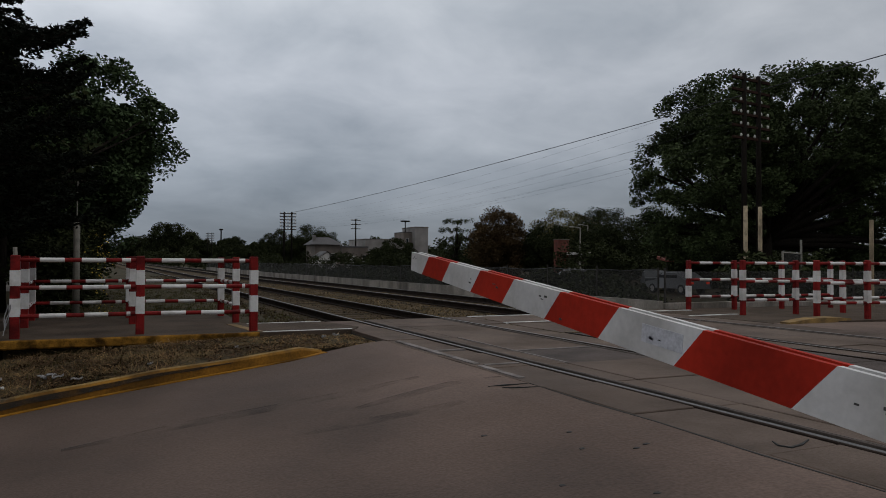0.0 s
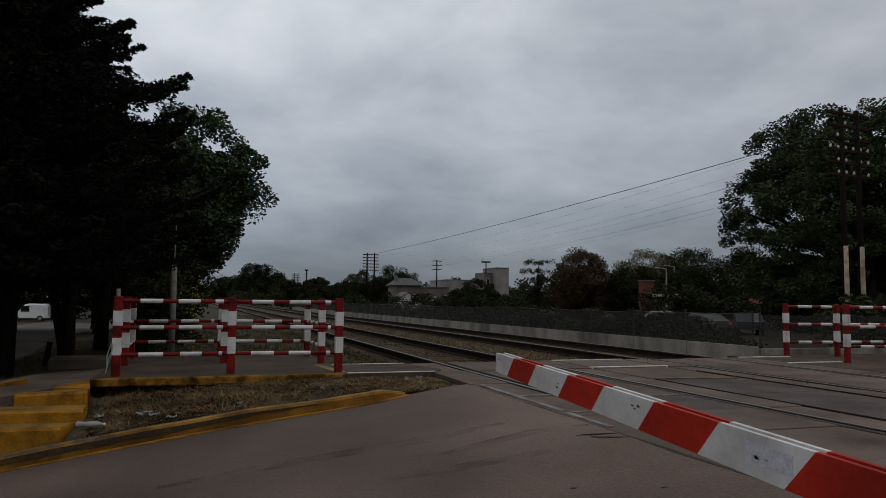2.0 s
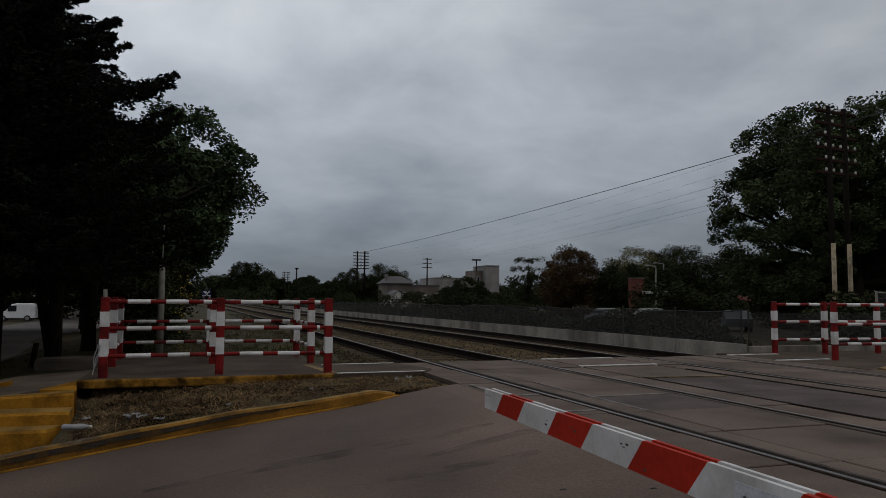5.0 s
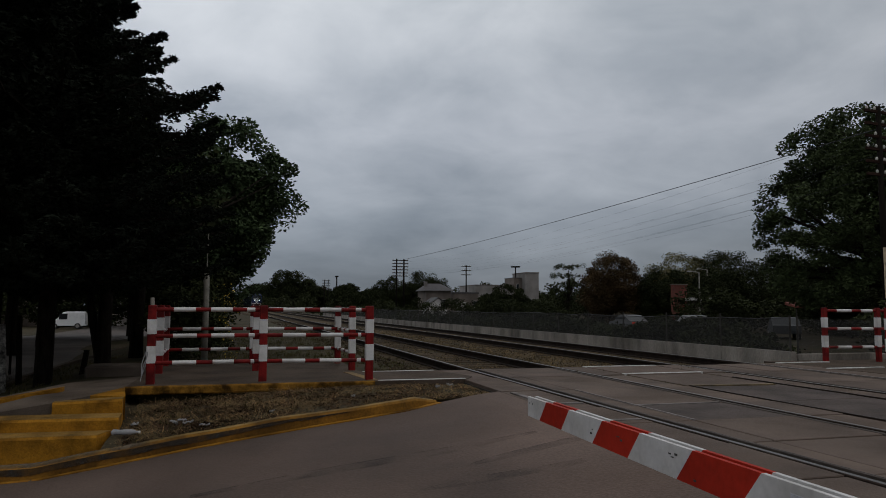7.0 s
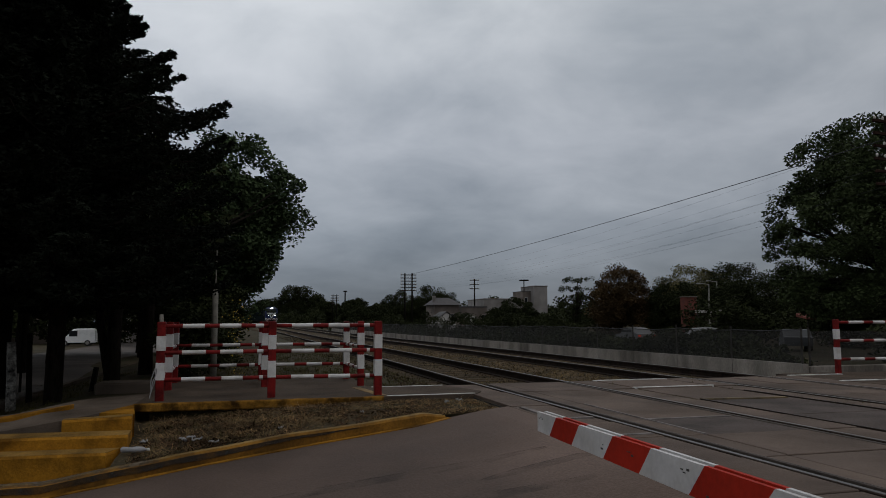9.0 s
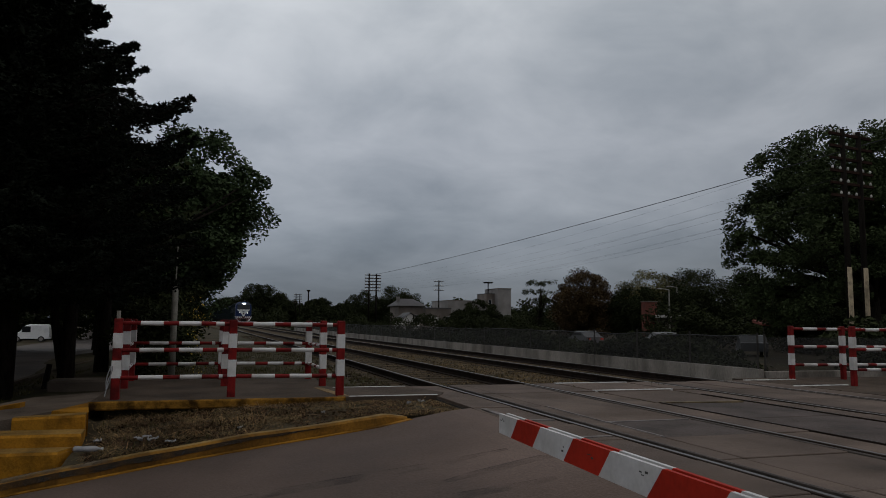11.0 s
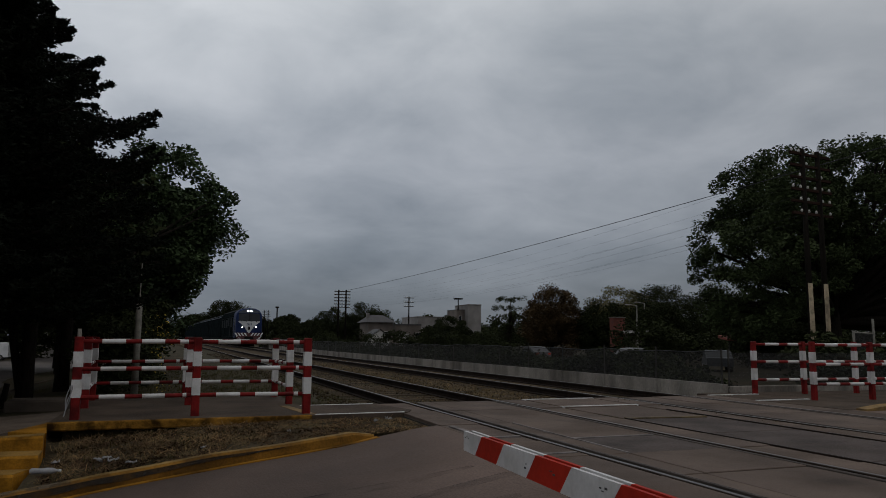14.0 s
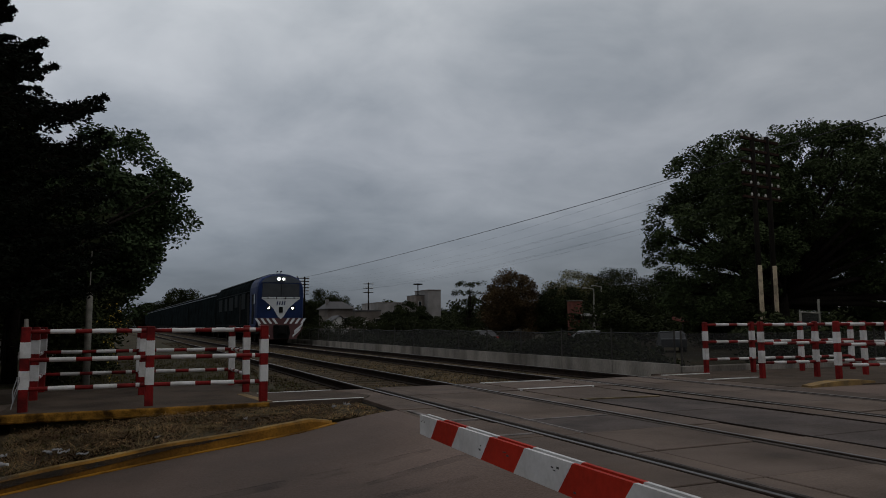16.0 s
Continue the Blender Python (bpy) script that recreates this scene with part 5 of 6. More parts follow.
block("garden_wall", (30.7, 104, -0.2), 1.5, 0.3, 2.15, "plasterwhite", "white garden wall between the houses", 0, (), "wall", 0.08)
block("low_house", (35.35, 122, -0.4), 4.65, 6, 3.95, "plasterdark", "low grey flat-roofed house", 0, ((1, 2, 1.5, 2.7), (3.6, 4.6, 1.5, 2.7)))
block("brick_building", (39.95, 61, -0.5), 1.25, 0.8, 3.85, "brickred", "red brick gable between the trees", 0, (), parapet=0.08)
kiosk = thing("bus_shelter", (42.0, 60, -0.7), "small shelter with a white flat roof edge", "shelter")
part("roof", Build().box(-1.3, 1.3, -0.8, 0.8, 2.55, 2.8, 0.03), M["plasterwhite"], kiosk)
for x in (-1.1, 1.1):
    part("leg", Build().tube([(x, 0, 0), (x, 0, 2.56)], 0.06, 6), M["wood"], kiosk)
part("back", Build().box(-1.1, 1.1, 0.6, 0.66, 0.2, 2.5), M["plasterdark"], kiosk)
for x, y, h in ((41.2, 59, 5.4), (48.5, 68, 6.2), (61.0, 150, 6.8)):
    t = thing("street_lamp", (x, y, land(x, y)), "slim grey street lamp with a short arm", "street lamp", "street lamps")
    part("pole", Build().tube([(0, 0, 0), (0, 0, h)], [0.09, 0.06], 8), M["greypost"], t)
    part("arm", Build().tube([(0, 0, h - 0.02), (-0.9, 0, h + 0.1)], 0.04, 6), M["greypost"], t)
    part("head", Build().box(-1.25, -0.8, -0.12, 0.12, h + 0.04, h + 0.13, 0.03), M["greypost"], t)
gt = thing("wire_gate", (23.4, 20.0, -0.75), "pale framed wire mesh gate beyond the pavement", "gate")
for x, h in ((0.0, 2.3), (1.0, 2.75)):
    part("gate_post", Build().tube([(x, 0, 0), (x, 0, h)], 0.045, 7), M["greypost"], gt)
part("top_bar", Build().tube([(0, 0, 2.25), (1.0, 0, 2.2)], 0.03, 6), M["greypost"], gt)
part("mesh", Build().box(0.02, 0.98, -0.005, 0.005, 0.1, 2.2), M["net"], gt, "grey wire mesh")
far_house = block("street_house", (-34, 95, -1.0), 14, 8, 4.5, "plasterdark", "dim rendered house along the side street", 15, ((2, 3.5, 1.2, 2.6), (6, 7.5, 1.2, 2.6), (10, 11.4, 0.2, 2.5)))
block("street_house", (-16, 102, -1.0), 9, 8, 4.2, "plaster", "grey rendered house along the side street", -5, ((1.5, 3.0, 1.2, 2.6), (5.5, 7, 1.2, 2.6)))

# side street beside the railway
ss = Build()
yy = [12 + 3 * i for i in range(40)]
ss.loft([[(-15.0 - 0.02 * y, y, land(-9, y) - 0.35), (-15.0 - 0.02 * y, y, land(-9, y) + 0.03), (-4.62, y, land(-9, y) + 0.03), (-4.62, y, land(-9, y) - 0.35)] for y in yy])
sk = Build()
sk.loft([[(-4.64, y, -1.6), (-4.64, y, land(-9, y) + 0.10), (-4.62, y, land(-9, y) + 0.115), (-4.50, y, land(-9, y) + 0.115), (-4.48, y, -1.6)] for y in yy[1:30]])
tagged(link("street_kerb", sk, M["slab"]), "low grey concrete kerb along the side street", "kerb", kind="structure")
tagged(link("side_street", ss, M["street"]), "worn grey side street beside the trees", "road", kind="structure")


def vehicle(at, turn, L, W, H, paint, label, van=False, name="parked_car"):
    t = thing(name, at, label, "van" if van else "car", "parked vehicles", turn)
    prof = [(0, 0.35), (0, 0.75), (0.25, 0.95), (0.95, 1.05), (1.55, H - 0.08), (1.9, H), (L - 0.25, H), (L - 0.04, H - 0.2), (L, 0.6), (L, 0.35)] if van else \
        [(0, 0.35), (0, 0.6), (0.2, 0.78), (1.1, 0.9), (1.75, H - 0.06), (2.1, H), (3.0, H - 0.03), (L - 0.45, 0.95), (L - 0.05, 0.9), (L, 0.6), (L, 0.35)]
    rings = []
    for yv, k in ((-W / 2, 0.9), (-W / 2 + 0.12, 1.0), (W / 2 - 0.12, 1.0), (W / 2, 0.9)):
        rings.append([(x, yv, 0.35 + (z - 0.35) * (1.0 if k == 1 else 0.985) if z < 1 else z - (0.08 if k < 1 else 0)) for x, z in prof])
    body = part("body", Build().loft(rings), M[paint], t)
    for s in (-1, 1):
        part("side_window", Build().prism([(1.2 if van else 1.35, s * (W / 2 + 0.012)), (2.0 if van else 3.1, s * (W / 2 + 0.012)), (2.0 if van else 3.1, s * (W / 2 - 0.05)), (1.2 if van else 1.35, s * (W / 2 - 0.05))], 1.02, H - 0.22), M["carglass"], body)
        for x in (0.78, L - 0.75):
            w = part("wheel", Build().tube([(x, s * (W / 2 - 0.18), 0.31), (x, s * (W / 2 + 0.012), 0.31)], 0.31, 16), M["tyre"], t)
            part("rim", Build().tube([(x, s * (W / 2 + 0.0), 0.31), (x, s * (W / 2 + 0.02), 0.31)], 0.19, 12), M["plaster"], w)
        part("headlight", Build().box(-0.01, 0.1, s * (W / 2 - 0.42), s * (W / 2 - 0.12), 0.62, 0.76), M["porcelain"], t)
    a, b = (0.97, 1.08), (1.52, H - 0.12)
    part("windscreen", Build().add([(a[0] - 0.01, -W / 2 + 0.12, a[1]), (a[0] - 0.01, W / 2 - 0.12, a[1]), (b[0] - 0.01, W / 2 - 0.16, b[1]), (b[0] - 0.01, -W / 2 + 0.16, b[1]), (a[0] + 0.04, -W / 2 + 0.12, a[1]), (a[0] + 0.04, W / 2 - 0.12, a[1]), (b[0] + 0.04, W / 2 - 0.16, b[1]), (b[0] + 0.04, -W / 2 + 0.16, b[1])], [(0, 1, 2, 3), (7, 6, 5, 4), (0, 4, 5, 1), (2, 6, 7, 3)]), M["glassdark"], body)
    return t


vehicle((-20.3, 86, land(-9, 86) + 0.03), 3, 3.75, 1.75, 1.85, "carwhite", "small white panel van parked on the side street", True, "parked_van")
vehicle((36.7, 43.2, -0.9), 235, 4.2, 1.7, 1.42, "cargrey", "grey saloon car behind the net fence")
street_car = vehicle((33.0, 38.6, -0.9), -90, 4.2, 1.7, 1.42, "carsilver", "pale saloon car driving off along the street behind the fence", name="car")
for s_ in (-1, 1):
    part("tail_light", Build().box(4.12, 4.215, s_ * 0.66 - 0.14, s_ * 0.66 + 0.14, 0.66, 0.80, 0.01), M["taillamp"], street_car, "lit red tail light")
vehicle((38.0, 52.0, -0.9), 185, 4.2, 1.7, 1.45, "carsilver", "white hatchback in the street beyond the fence")
aw = thing("awning", (42.3, 48.0, -0.9), "small dull red awning on two posts across the street", "awning")
part("canopy", Build().add([(0, 0, 2.08), (2.1, 0, 2.08), (2.1, 0, 2.2), (0, 0, 2.2), (0, 1.2, 2.3), (2.1, 1.2, 2.3), (2.1, 1.2, 2.55), (0, 1.2, 2.55)], [(0, 1, 2, 3), (3, 2, 6, 7), (7, 6, 5, 4), (4, 5, 1, 0), (1, 5, 6, 2), (4, 0, 3, 7)]), M["brickred"], aw)
for x in (0.1, 2.0):
    part("post", Build().tube([(x, 0.05, 0), (x, 0.05, 1.96)], 0.035, 6), M["netpost"], aw)
gl = thing("garden_lamp", (-5.24, 19.0, -0.45), "white globe lamp on a slim dark post", "street lamp", "street lamps")
part("pole", Build().tube([(0, 0, -0.1), (0, 0, 1.95)], 0.03, 6), M["wood"], gl)
part("globe", Build().tube([(0, 0, 1.94), (0, 0, 1.98), (0, 0, 2.08), (0, 0, 2.16), (0, 0, 2.20)], [0.04, 0.085, 0.11, 0.10, 0.07], 12), M["globe"], gl, "white glass bowl", smooth=True)
part("cap", Build().tube([(0, 0, 2.195), (0, 0, 2.25), (0, 0, 2.29), (0, 0, 2.34)], [0.085, 0.05, 0.02, 0.008], 10), M["globe"], gl, "pale pointed cap", smooth=True)

# ---------------------------------------------------------------- train
def hull(y, w=1.0, h=1.0, low=0.95, half=1.55, top=4.55):
    side = [(half * w, low), (half * w, 3.3 * h), (half * 0.985 * w, 3.65 * h), (half * 0.93 * w, 3.95 * h), (half * 0.78 * w, (top - 0.28) * h), (half * 0.45 * w, (top - 0.08) * h), (0, top * h)]
    return [(x, y, z) for x, z in side] + [(-x, y, z) for x, z in reversed(side[:-1])]


def quad_plate(pts, depth=0.03):
    """A plate on the train's front: outline in x, z with its own y."""
    n = len(pts)
    b = Build()
    b.add([(x, y, z) for x, y, z in pts] + [(x, y + depth, z) for x, y, z in pts],
          [tuple(range(n)), tuple(reversed(range(n, 2 * n)))] + [(i, n + i, n + (i + 1) % n, (i + 1) % n) for i in range(n)])
    return b


def bogie(parent, y, n=3):
    bg = part("bogie", Build().box(-1.15, 1.15, y - 1.9, y + 1.9, 0.45, 0.85, 0.05), M["under"], parent)
    for i in range(n):
        yy_ = y - 1.6 + 3.2 * i / (n - 1)
        part("wheelset", Build().tube([(-0.95, yy_, 0.5), (0.95, yy_, 0.5)], 0.49, 16), M["rust"], bg)


def locomotive():
    t = thing("locomotive", (0, 0, 0), "blue and white diesel locomotive with lit headlamps and striped apron", "train", "train")
    body = Build()
    body.loft([hull(0.0, 0.93, 0.975, 1.62), hull(0.12, 0.975, 0.992, 1.45), hull(0.5, 1, 1, 1.05), hull(2.6, 1, 1, 1.0)])
    part("cab", body, M["blue"], t, "blue painted driving cab")
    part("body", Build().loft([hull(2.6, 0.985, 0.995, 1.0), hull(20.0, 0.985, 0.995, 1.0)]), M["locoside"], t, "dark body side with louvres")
    part("roof", Build().loft([[(x, y, z) for x, z in ((1.26, 4.27), (0.69, 4.51), (0, 4.59), (-0.69, 4.51), (-1.26, 4.27))] for y in (0.6, 20.0)]), M["trainroof"], t, "grey roof")
    part("brow", quad_plate([(-1.28, -0.02, 3.95), (1.28, -0.02, 3.95), (1.1, -0.02, 4.17), (0.64, -0.02, 4.34), (0.0, -0.02, 4.41), (-0.64, -0.02, 4.34), (-1.1, -0.02, 4.17)], 0.1), M["browgrey"], t, "grey brow panel")
    part("windscreen", quad_plate([(-1.22, -0.03, 2.98), (1.22, -0.03, 2.98), (1.20, -0.03, 3.88), (-1.20, -0.03, 3.88)], 0.1), M["screen"], t)
    part("pillar", Build().box(-0.02, 0.02, -0.045, 0.05, 2.98, 3.88), M["under"], t)
    part("visor_bar", Build().box(-1.24, 1.24, -0.05, 0.03, 2.92, 2.985, 0.01), M["trainwhite"], t)
    for x in (-0.85, -0.3, 0.3, 0.85):
        part("wiper", Build().box(x - 0.03, x + 0.03, -0.07, -0.03, 2.86, 2.98), M["under"], t)
    part("nose_panel", quad_plate([(-1.27, -0.028, 2.9), (-1.0, -0.028, 2.72), (-0.5, -0.028, 2.25), (-0.18, -0.028, 1.72), (0.0, -0.028, 1.55), (0.18, -0.028, 1.72), (0.5, -0.028, 2.25), (1.0, -0.028, 2.72), (1.27, -0.028, 2.9)][::-1], 0.09), M["trainwhite"], t, "white V-shaped nose panel")
    for x in (-0.24, -0.08, 0.08, 0.24):
        part("emblem_bar", Build().add([(x - 0.05, -0.04, 2.48), (x + 0.02, -0.04, 2.48), (x + 0.06, -0.04, 2.72), (x - 0.01, -0.04, 2.72), (x - 0.05, -0.02, 2.48), (x + 0.02, -0.02, 2.48), (x + 0.06, -0.02, 2.72), (x - 0.01, -0.02, 2.72)],
             [(0, 1, 2, 3), (7, 6, 5, 4), (0, 4, 5, 1), (1, 5, 6, 2), (2, 6, 7, 3), (3, 7, 4, 0)]), M["blue"], t, "slanted dark emblem bar")
    part("coupler_cover", Build().box(-0.13, 0.13, -0.06, 0.02, 1.98, 2.35, 0.02), M["under"], t)
    for x in (-0.78, 0.78):
        part("lamp_bezel", Build().tube([(x, 0.03, 2.28), (x, -0.05, 2.28)], 0.16, 14), M["under"], t)
        part("headlight", Build().tube([(x, -0.04, 2.28), (x, -0.075, 2.28)], [0.068, 0.055], 12), M["lamp"], t, "lit lower headlamp")
    for x in (-0.165, 0.165):
        part("lamp_bezel", Build().loft([[(x + r * math.cos(k * math.pi / 8), y, 4.18 + r * math.sin(k * math.pi / 8)) for k in range(16)] for r, y in ((0.145, 0.02), (0.14, -0.10), (0.11, -0.10), (0.105, -0.03))], caps=False), M["under"], t, "dark round lamp hood")
        part("headlight", Build().tube([(x, -0.02, 4.18), (x, -0.04, 4.18)], [0.08, 0.075], 14), M["toplamp"], t, "lit roof headlamp")
    # apron with chevrons
    part("apron", quad_plate([(-1.5, -0.02, 1.62), (1.5, -0.02, 1.62), (1.42, -0.12, 0.95), (0.95, -0.3, 0.25), (-0.95, -0.3, 0.25), (-1.42, -0.12, 0.95)][::-1], 0.12), M["trainred"], t, "red apron plate")
    for s in (-1, 1):
        for k in range(4):
            x0 = s * (0.15 + 0.36 * k)
            part("chevron", quad_plate([(x0 + s * 0.28, -0.045, 1.60), (x0 + s * 0.44, -0.045, 1.60), (x0 + s * 0.20, -0.10, 1.26), (x0 + s * 0.04, -0.10, 1.26)][:: -s], 0.02), M["trainwhite"], t, "white chevron stripe")
        for k in range(2):
            z0 = 1.25 - 0.3 * k
            part("chevron", quad_plate([(s * (1.47 - 0.17 * k), -0.09 - 0.06 * k, z0 + 0.05), (s * (1.44 - 0.17 * k), -0.09 - 0.06 * k, z0 - 0.13), (s * (0.86 - 0.12 * k), -0.20 - 0.07 * k, z0 - 0.62), (s * (0.86 - 0.12 * k), -0.20 - 0.07 * k, z0 - 0.44)][:: s], 0.02), M["trainwhite"], t, "white chevron stripe")
    # solid dark box in place of the shade around the coupler
    part("pilot_recess", Build().box(-0.5, 0.5, -0.36, -0.05, 0.30, 1.18, 0.05), M["under"], t, "dark block standing in for the shaded recess behind the coupler")
    part("coupler", Build().box(-0.28, 0.28, -0.62, 0.1, 0.62, 1.15, 0.04), M["under"], t, "dark coupler")
    part("hose", Build().tube([(0.5, -0.2, 1.0), (0.52, -0.42, 0.7), (0.48, -0.35, 0.45)], 0.035, 6), M["under"], t)
    for x in (-0.12, 0.12):
        part("horn", Build().tube([(x, 0.9, 4.55), (x, 0.9, 4.7), (x, 0.6, 4.72)], [0.02, 0.02, 0.05], 6), M["under"], t)
    part("side_door", Build().box(-1.575, -1.53, 1.1, 1.75, 1.25, 3.2), M["under"], t)
    part("side_window", Build().box(-1.58, -1.53, 0.55, 1.0, 2.55, 3.2), M["glassdark"], t)
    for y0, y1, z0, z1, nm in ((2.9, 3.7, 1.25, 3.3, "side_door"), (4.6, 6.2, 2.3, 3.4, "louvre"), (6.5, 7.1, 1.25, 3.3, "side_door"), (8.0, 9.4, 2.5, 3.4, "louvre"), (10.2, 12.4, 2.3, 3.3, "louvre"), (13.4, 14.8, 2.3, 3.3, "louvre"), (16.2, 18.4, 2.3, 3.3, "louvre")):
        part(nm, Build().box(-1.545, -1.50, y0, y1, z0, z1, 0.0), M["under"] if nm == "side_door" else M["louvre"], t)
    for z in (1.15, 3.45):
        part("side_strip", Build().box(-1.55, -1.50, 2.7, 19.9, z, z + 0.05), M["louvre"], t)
    part("frame", Build().box(-1.35, 1.35, 0.2, 19.9, 0.62, 1.06), M["under"], t)
    bogie(t, 4.0); bogie(t, 16.0)
    return t


def coach():
    t = thing("coach", (0, 0, 0), "dark blue-grey passenger coach with pale roof", "train", "train")
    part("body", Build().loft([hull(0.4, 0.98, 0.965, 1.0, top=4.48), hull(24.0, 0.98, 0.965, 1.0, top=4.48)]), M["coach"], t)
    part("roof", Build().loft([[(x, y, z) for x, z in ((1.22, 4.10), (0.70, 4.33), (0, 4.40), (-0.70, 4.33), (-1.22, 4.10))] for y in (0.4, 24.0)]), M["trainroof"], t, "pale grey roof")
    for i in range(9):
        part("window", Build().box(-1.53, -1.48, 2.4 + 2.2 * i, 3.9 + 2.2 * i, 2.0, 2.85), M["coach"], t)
    for s_ in (-1, 1):
        part("gutter", Build().box(s_ * 1.44 - 0.05, s_ * 1.44 + 0.05, 0.4, 24.0, 3.80, 3.87, 0.01), M["browgrey"], t, "pale gutter along the roof edge")
    part("gangway", Build().box(-0.6, 0.6, 0.0, 0.45, 1.1, 3.4), M["under"], t)
    part("frame", Build().box(-1.3, 1.3, 0.4, 24.0, 0.7, 1.02), M["under"], t)
    bogie(t, 4.0, 2); bogie(t, 20.0, 2)
    return t


loco = locomotive()
coaches = [coach()]
for i in range(5):
    coaches.append(copy_thing(coaches[0], pose(0, 0, 0)))

# ---------------------------------------------------------------- grass, litter
def tufts(name, n, area, height, material, label, seed, lie=0.5, thick=1.0, flat=0.85, level=None):
    g = np.random.default_rng(seed)
    vs, fs = [], []
    for i in range(n):
        x, y = area(g)
        if noise.noise((x * 1.9, y * 1.9, seed)) + 0.5 * noise.noise((x * 6, y * 6, seed)) < -0.2:
            continue
        z = land(x, y) - 0.005 if level is None else level
        swirl = 6.283 * noise.noise((x * 1.3, y * 1.3, seed + 7))
        for k in range(6):
            a = swirl + g.normal(0, 1.3)
            h = height * (0.25 + 1.1 * g.random() ** 1.5) * (0.6 if x > 1.0 and y < 11.5 else 1.0)
            o = np.array([math.cos(a), math.sin(a), 0])
            px, py = x + g.normal(0, 0.04), y + g.normal(0, 0.04)
            w = thick * (0.002 + 0.003 * g.random())
            lean_ = h * lie * (0.2 + 1.2 * g.random())
            up = h * flat * (0.3 + 0.7 * g.random())
            sx, sy = -o[1], o[0]
            bow = g.normal(0, 0.25) * lean_
            q = len(vs)
            m = (px + o[0] * lean_ * 0.45 + sx * bow, py + o[1] * lean_ * 0.45 + sy * bow)
            vs += [(px - sx * w, py - sy * w, z), (px + sx * w, py + sy * w, z), (m[0] + sx * w * 0.8, m[1] + sy * w * 0.8, z + up), (m[0] - sx * w * 0.8, m[1] - sy * w * 0.8, z + up),
                   (px + o[0] * lean_, py + o[1] * lean_, z + up * (0.5 + 0.7 * g.random()))]
            fs += [(q, q + 1, q + 2, q + 3), (q + 3, q + 2, q + 4)]
    b = Build(); b.v, b.f = vs, fs
    return tagged(link(name, b, M[material]), label, "grass", kind="stuff")


def verge(g):
    x = -1.32 + 4.6 * g.random()
    lo = kerb_y(x) + (0.15 if x < 2.4 else 0.05)
    hi = 10.98
    return x, lo + (hi - lo) * g.random()


tufts("dry_grass", 2600, verge, 0.09, "strawdim", "short dead grass between kerb and refuge", 91, 2.2, 0.8, 0.6)
tufts("dry_straw", 1100, verge, 0.17, "straw", "loose pale straw between kerb and refuge", 99, 2.0, 0.7, 0.5)
tufts("leaf_litter", 3200, verge, 0.07, "litterbrown", "brown dead leaves and soil between kerb and refuge", 100, 1.6, 2.6, 0.5)
tufts("green_grass", 500, verge, 0.06, "weed", "sparse green weeds between kerb and refuge", 92, 0.8)
tufts("green_grass", 5000, lambda g: (-2.2 + 4.7 * g.random(), 15.2 + 18 * g.random() ** 1.5), 0.10, "weed", "short green grass beside the track", 93, 0.8)
tufts("dry_grass", 5200, lambda g: (6.0 + 2.1 * g.random(), 12.8 + 26 * g.random() ** 1.6), 0.08, "strawdim", "dry grass between the two tracks", 94, 1.3, 1.5)
tufts("dry_grass", 3200, lambda g: (4.1 + 1.5 * g.random(), 12.8 + 26 * g.random() ** 1.5), 0.06, "strawdim", "dry weeds between the rails", 95, 1.3, 1.4)
tufts("dry_grass", 1800, lambda g: (8.4 + 1.6 * g.random(), 12.8 + 22 * g.random() ** 1.5), 0.05, "strawdim", "dry weeds between the far rails", 98, 1.3, 1.4)
tufts("green_grass", 1600, lambda g: (2.2 + 1.6 * g.random(), 12.8 + 22 * g.random() ** 1.5), 0.09, "weed", "weeds along the near rail", 96, 0.9)
tufts("green_grass", 1400, lambda g: (-6.0 + 3.0 * g.random(), 11.8 + 9 * g.random()), 0.09, "weed", "short grass under the conifers", 97, 0.9)
def joint_line(g):
    x = (6.285, 7.78, 8.17, 10.3, 5.68)[int(g.random() * 5)]
    return x + g.normal(0, 0.02), 8.2 + 4.4 * g.random()


tufts("joint_weeds", 330, joint_line, 0.045, "weed", "small weeds growing in the joints of the crossing", 101, 1.2, 1.6, level=-0.03)
bt = thing("bottle", (-1.3, 9.14, land(-1.3, 9.14) + 0.045), "flattened clear plastic bottle lying on dry grass", "bottle")
bt.matrix_world = pose(-1.3, 9.14, land(-1.3, 9.14) + 0.06, 0, 0, -10)
part("shell", Build().tube([(-0.15, 0, 0), (-0.13, 0, 0), (-0.05, 0.003, 0), (0.03, -0.002, 0), (0.09, 0, 0), (0.13, 0, 0), (0.15, 0, 0)], [0.02, 0.036, 0.028, 0.036, 0.033, 0.014, 0.013], 10), M["litter"], bt, smooth=True)
part("cap", Build().tube([(0.148, 0, 0), (0.17, 0, 0)], 0.016, 10), M["white"], bt)
lg = np.random.default_rng(17)
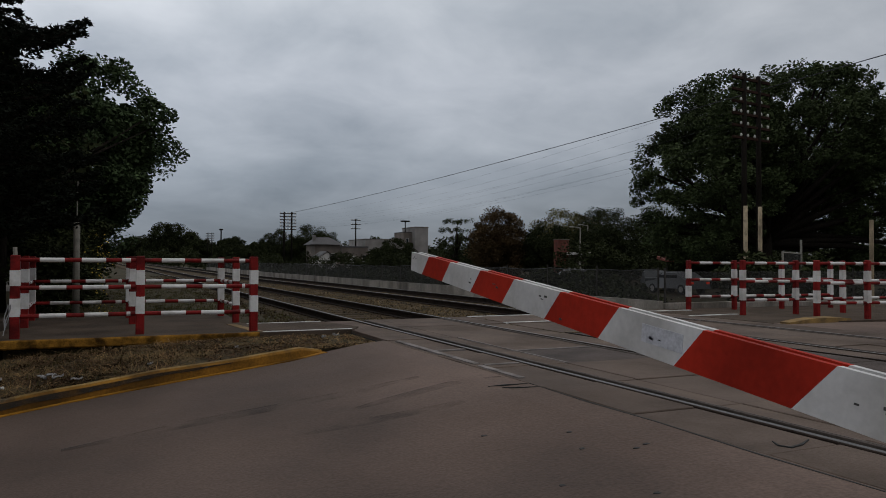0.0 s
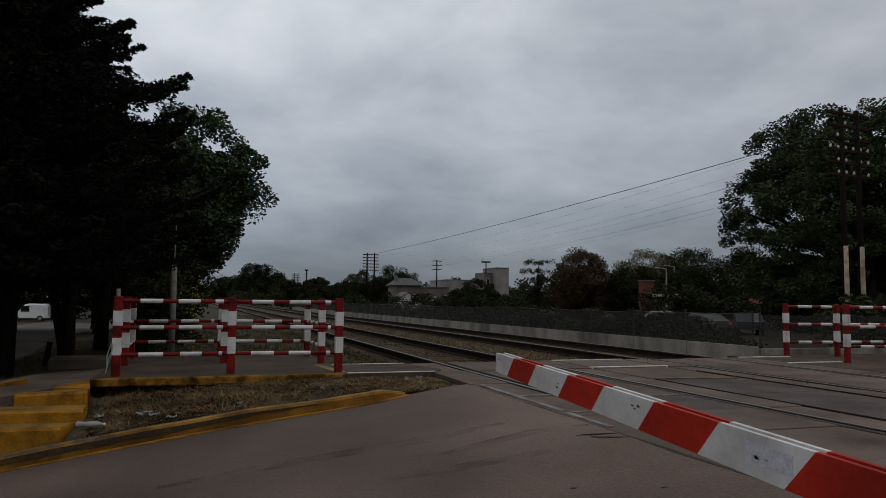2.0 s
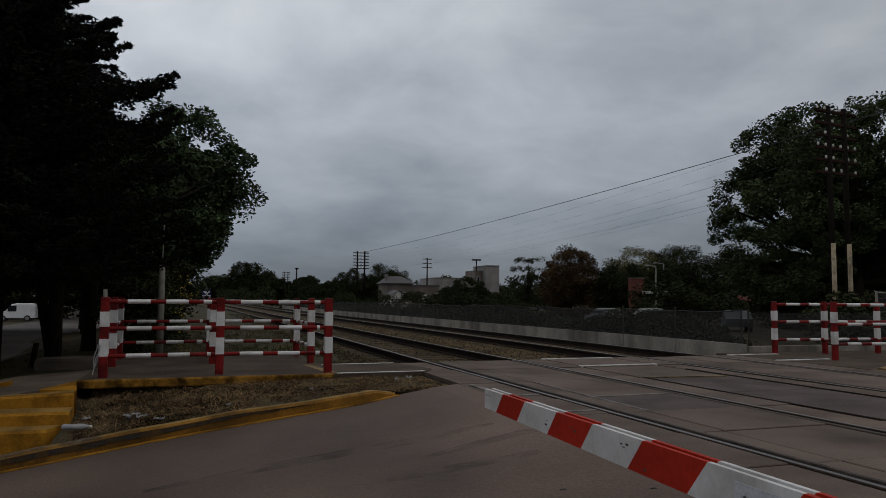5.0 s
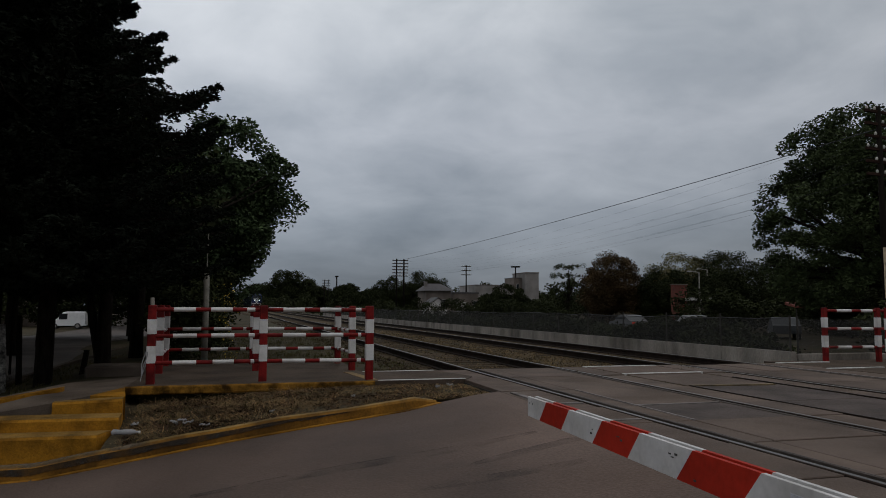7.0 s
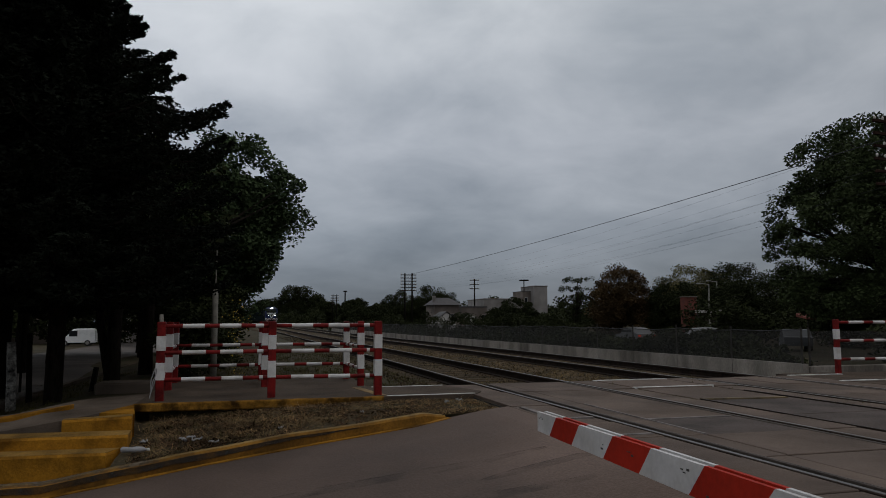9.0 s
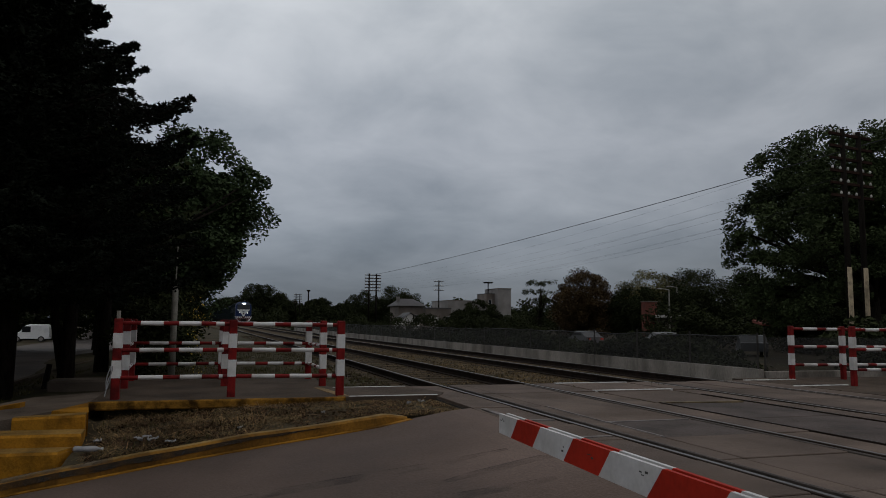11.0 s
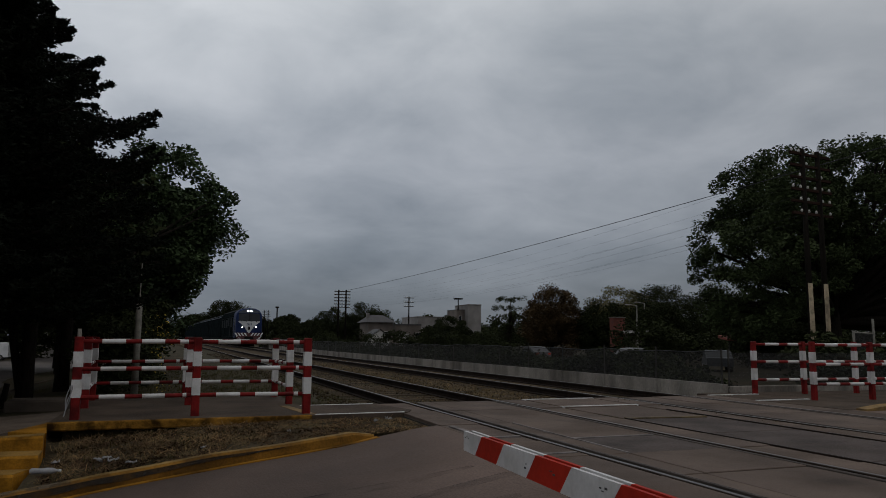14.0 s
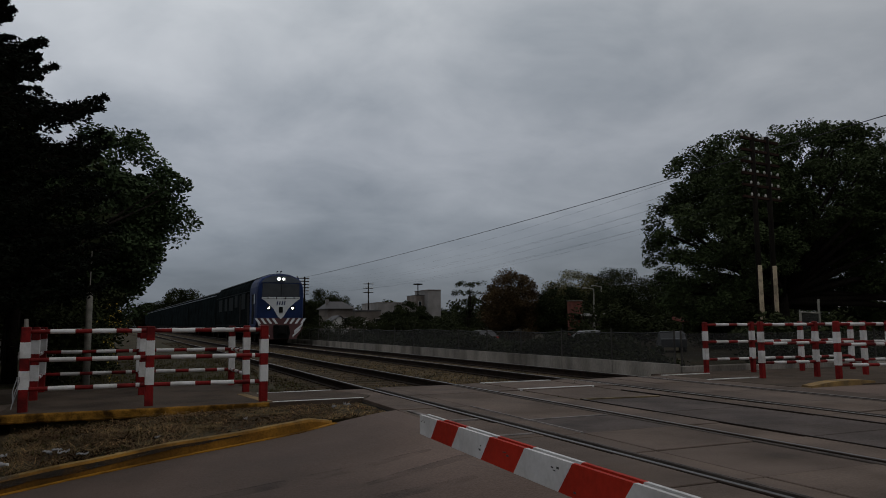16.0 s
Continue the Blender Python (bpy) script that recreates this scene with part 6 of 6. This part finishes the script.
for x, y, l, a in ((-1.24, 9.5, 0.14, 62), (-0.78, 9.36, 0.15, -60), (-0.66, 9.27, 0.19, -20), (-0.70, 9.4, 0.1, 30), (-0.42, 9.12, 0.13, 25), (0.35, 9.35, 0.07, 10), (2.95, 10.35, 0.10, 0), (2.7, 10.1, 0.06, 30), (1.4, 9.55, 0.05, 0)):
    rings = []
    for u in (-0.5, -0.36, -0.2, -0.05, 0.1, 0.24, 0.38, 0.5):
        wv, off, up = 0.016 * (1.15 - 1.6 * u * u) * (0.5 + lg.random()), 0.02 * lg.normal(), 0.012 + 0.03 * lg.random()
        rings.append([(u * l, off + wv * v_, up + w_ * 0.016 * (0.4 + lg.random())) for v_, w_ in ((-1, 0.3), (-0.3, 1), (0.4, 0.5), (1, -0.4), (0.1, -0.5))])
    ob = tagged(link("litter", Build().loft(rings), M["litter"]), "crumpled white litter lying on the dry grass", "litter", "litter")
    ob.matrix_world = pose(x, y, land(x, y) + 0.035, 6, 4, a)


# ---------------------------------------------------------------- movement
FRONT = ((0, 398), (2, 353), (4, 307), (6, 260), (7, 237), (8, 213.5), (9, 190.5), (10, 169.5), (11, 150), (12, 130.5), (12.5, 120.8), (13, 110.5), (13.5, 99.5), (14, 88.8), (14.5, 78.2), (15, 68), (15.5, 57.6), (16, 47.7))


def car_pose(y0, length):
    y1 = y0 + length
    x0, x1 = 9.42 + bend(y0), 9.42 + bend(y1)
    z0, z1 = grade(y0) + 0.02, grade(y1) + 0.02
    return pose(x0, y0, z0, math.degrees(math.atan2(z1 - z0, length)), 0, -math.degrees(math.atan2(x1 - x0, length)))


def motions():
    walk(loco, [(t, car_pose(y, 20.0)) for t, y in FRONT])
    for i, c in enumerate(coaches):
        walk(c, [(t, car_pose(y + 20.6 + 24.4 * i, 24.0)) for t, y in FRONT])
    angles = ((0, 6.27, 0.038), (0.5, 4.55, 0.008), (1.0, 3.86, 0.001), (1.5, 3.26, 0), (2.0, 2.66, 0), (2.5, 2.03, 0), (3.0, 1.27, 0), (3.5, 0.65, 0), (3.8, 0.4, 0), (4.4, 0.25, 0), (16.0, 0.25, 0))
    walk(street_car, [(t, pose(33.0, y, -0.9, 0, 0, -90)) for t, y in ((0, 38.6), (1, 41.5), (3, 49.3), (6, 59.0), (8.5, 60.3), (12.5, 64.8), (16, 69.2))])
    walk(arm, [(t, pose(HINGE[0], HINGE[1], ARM_Z + up, a, 0, 0)) for t, a, up in angles])


motions()
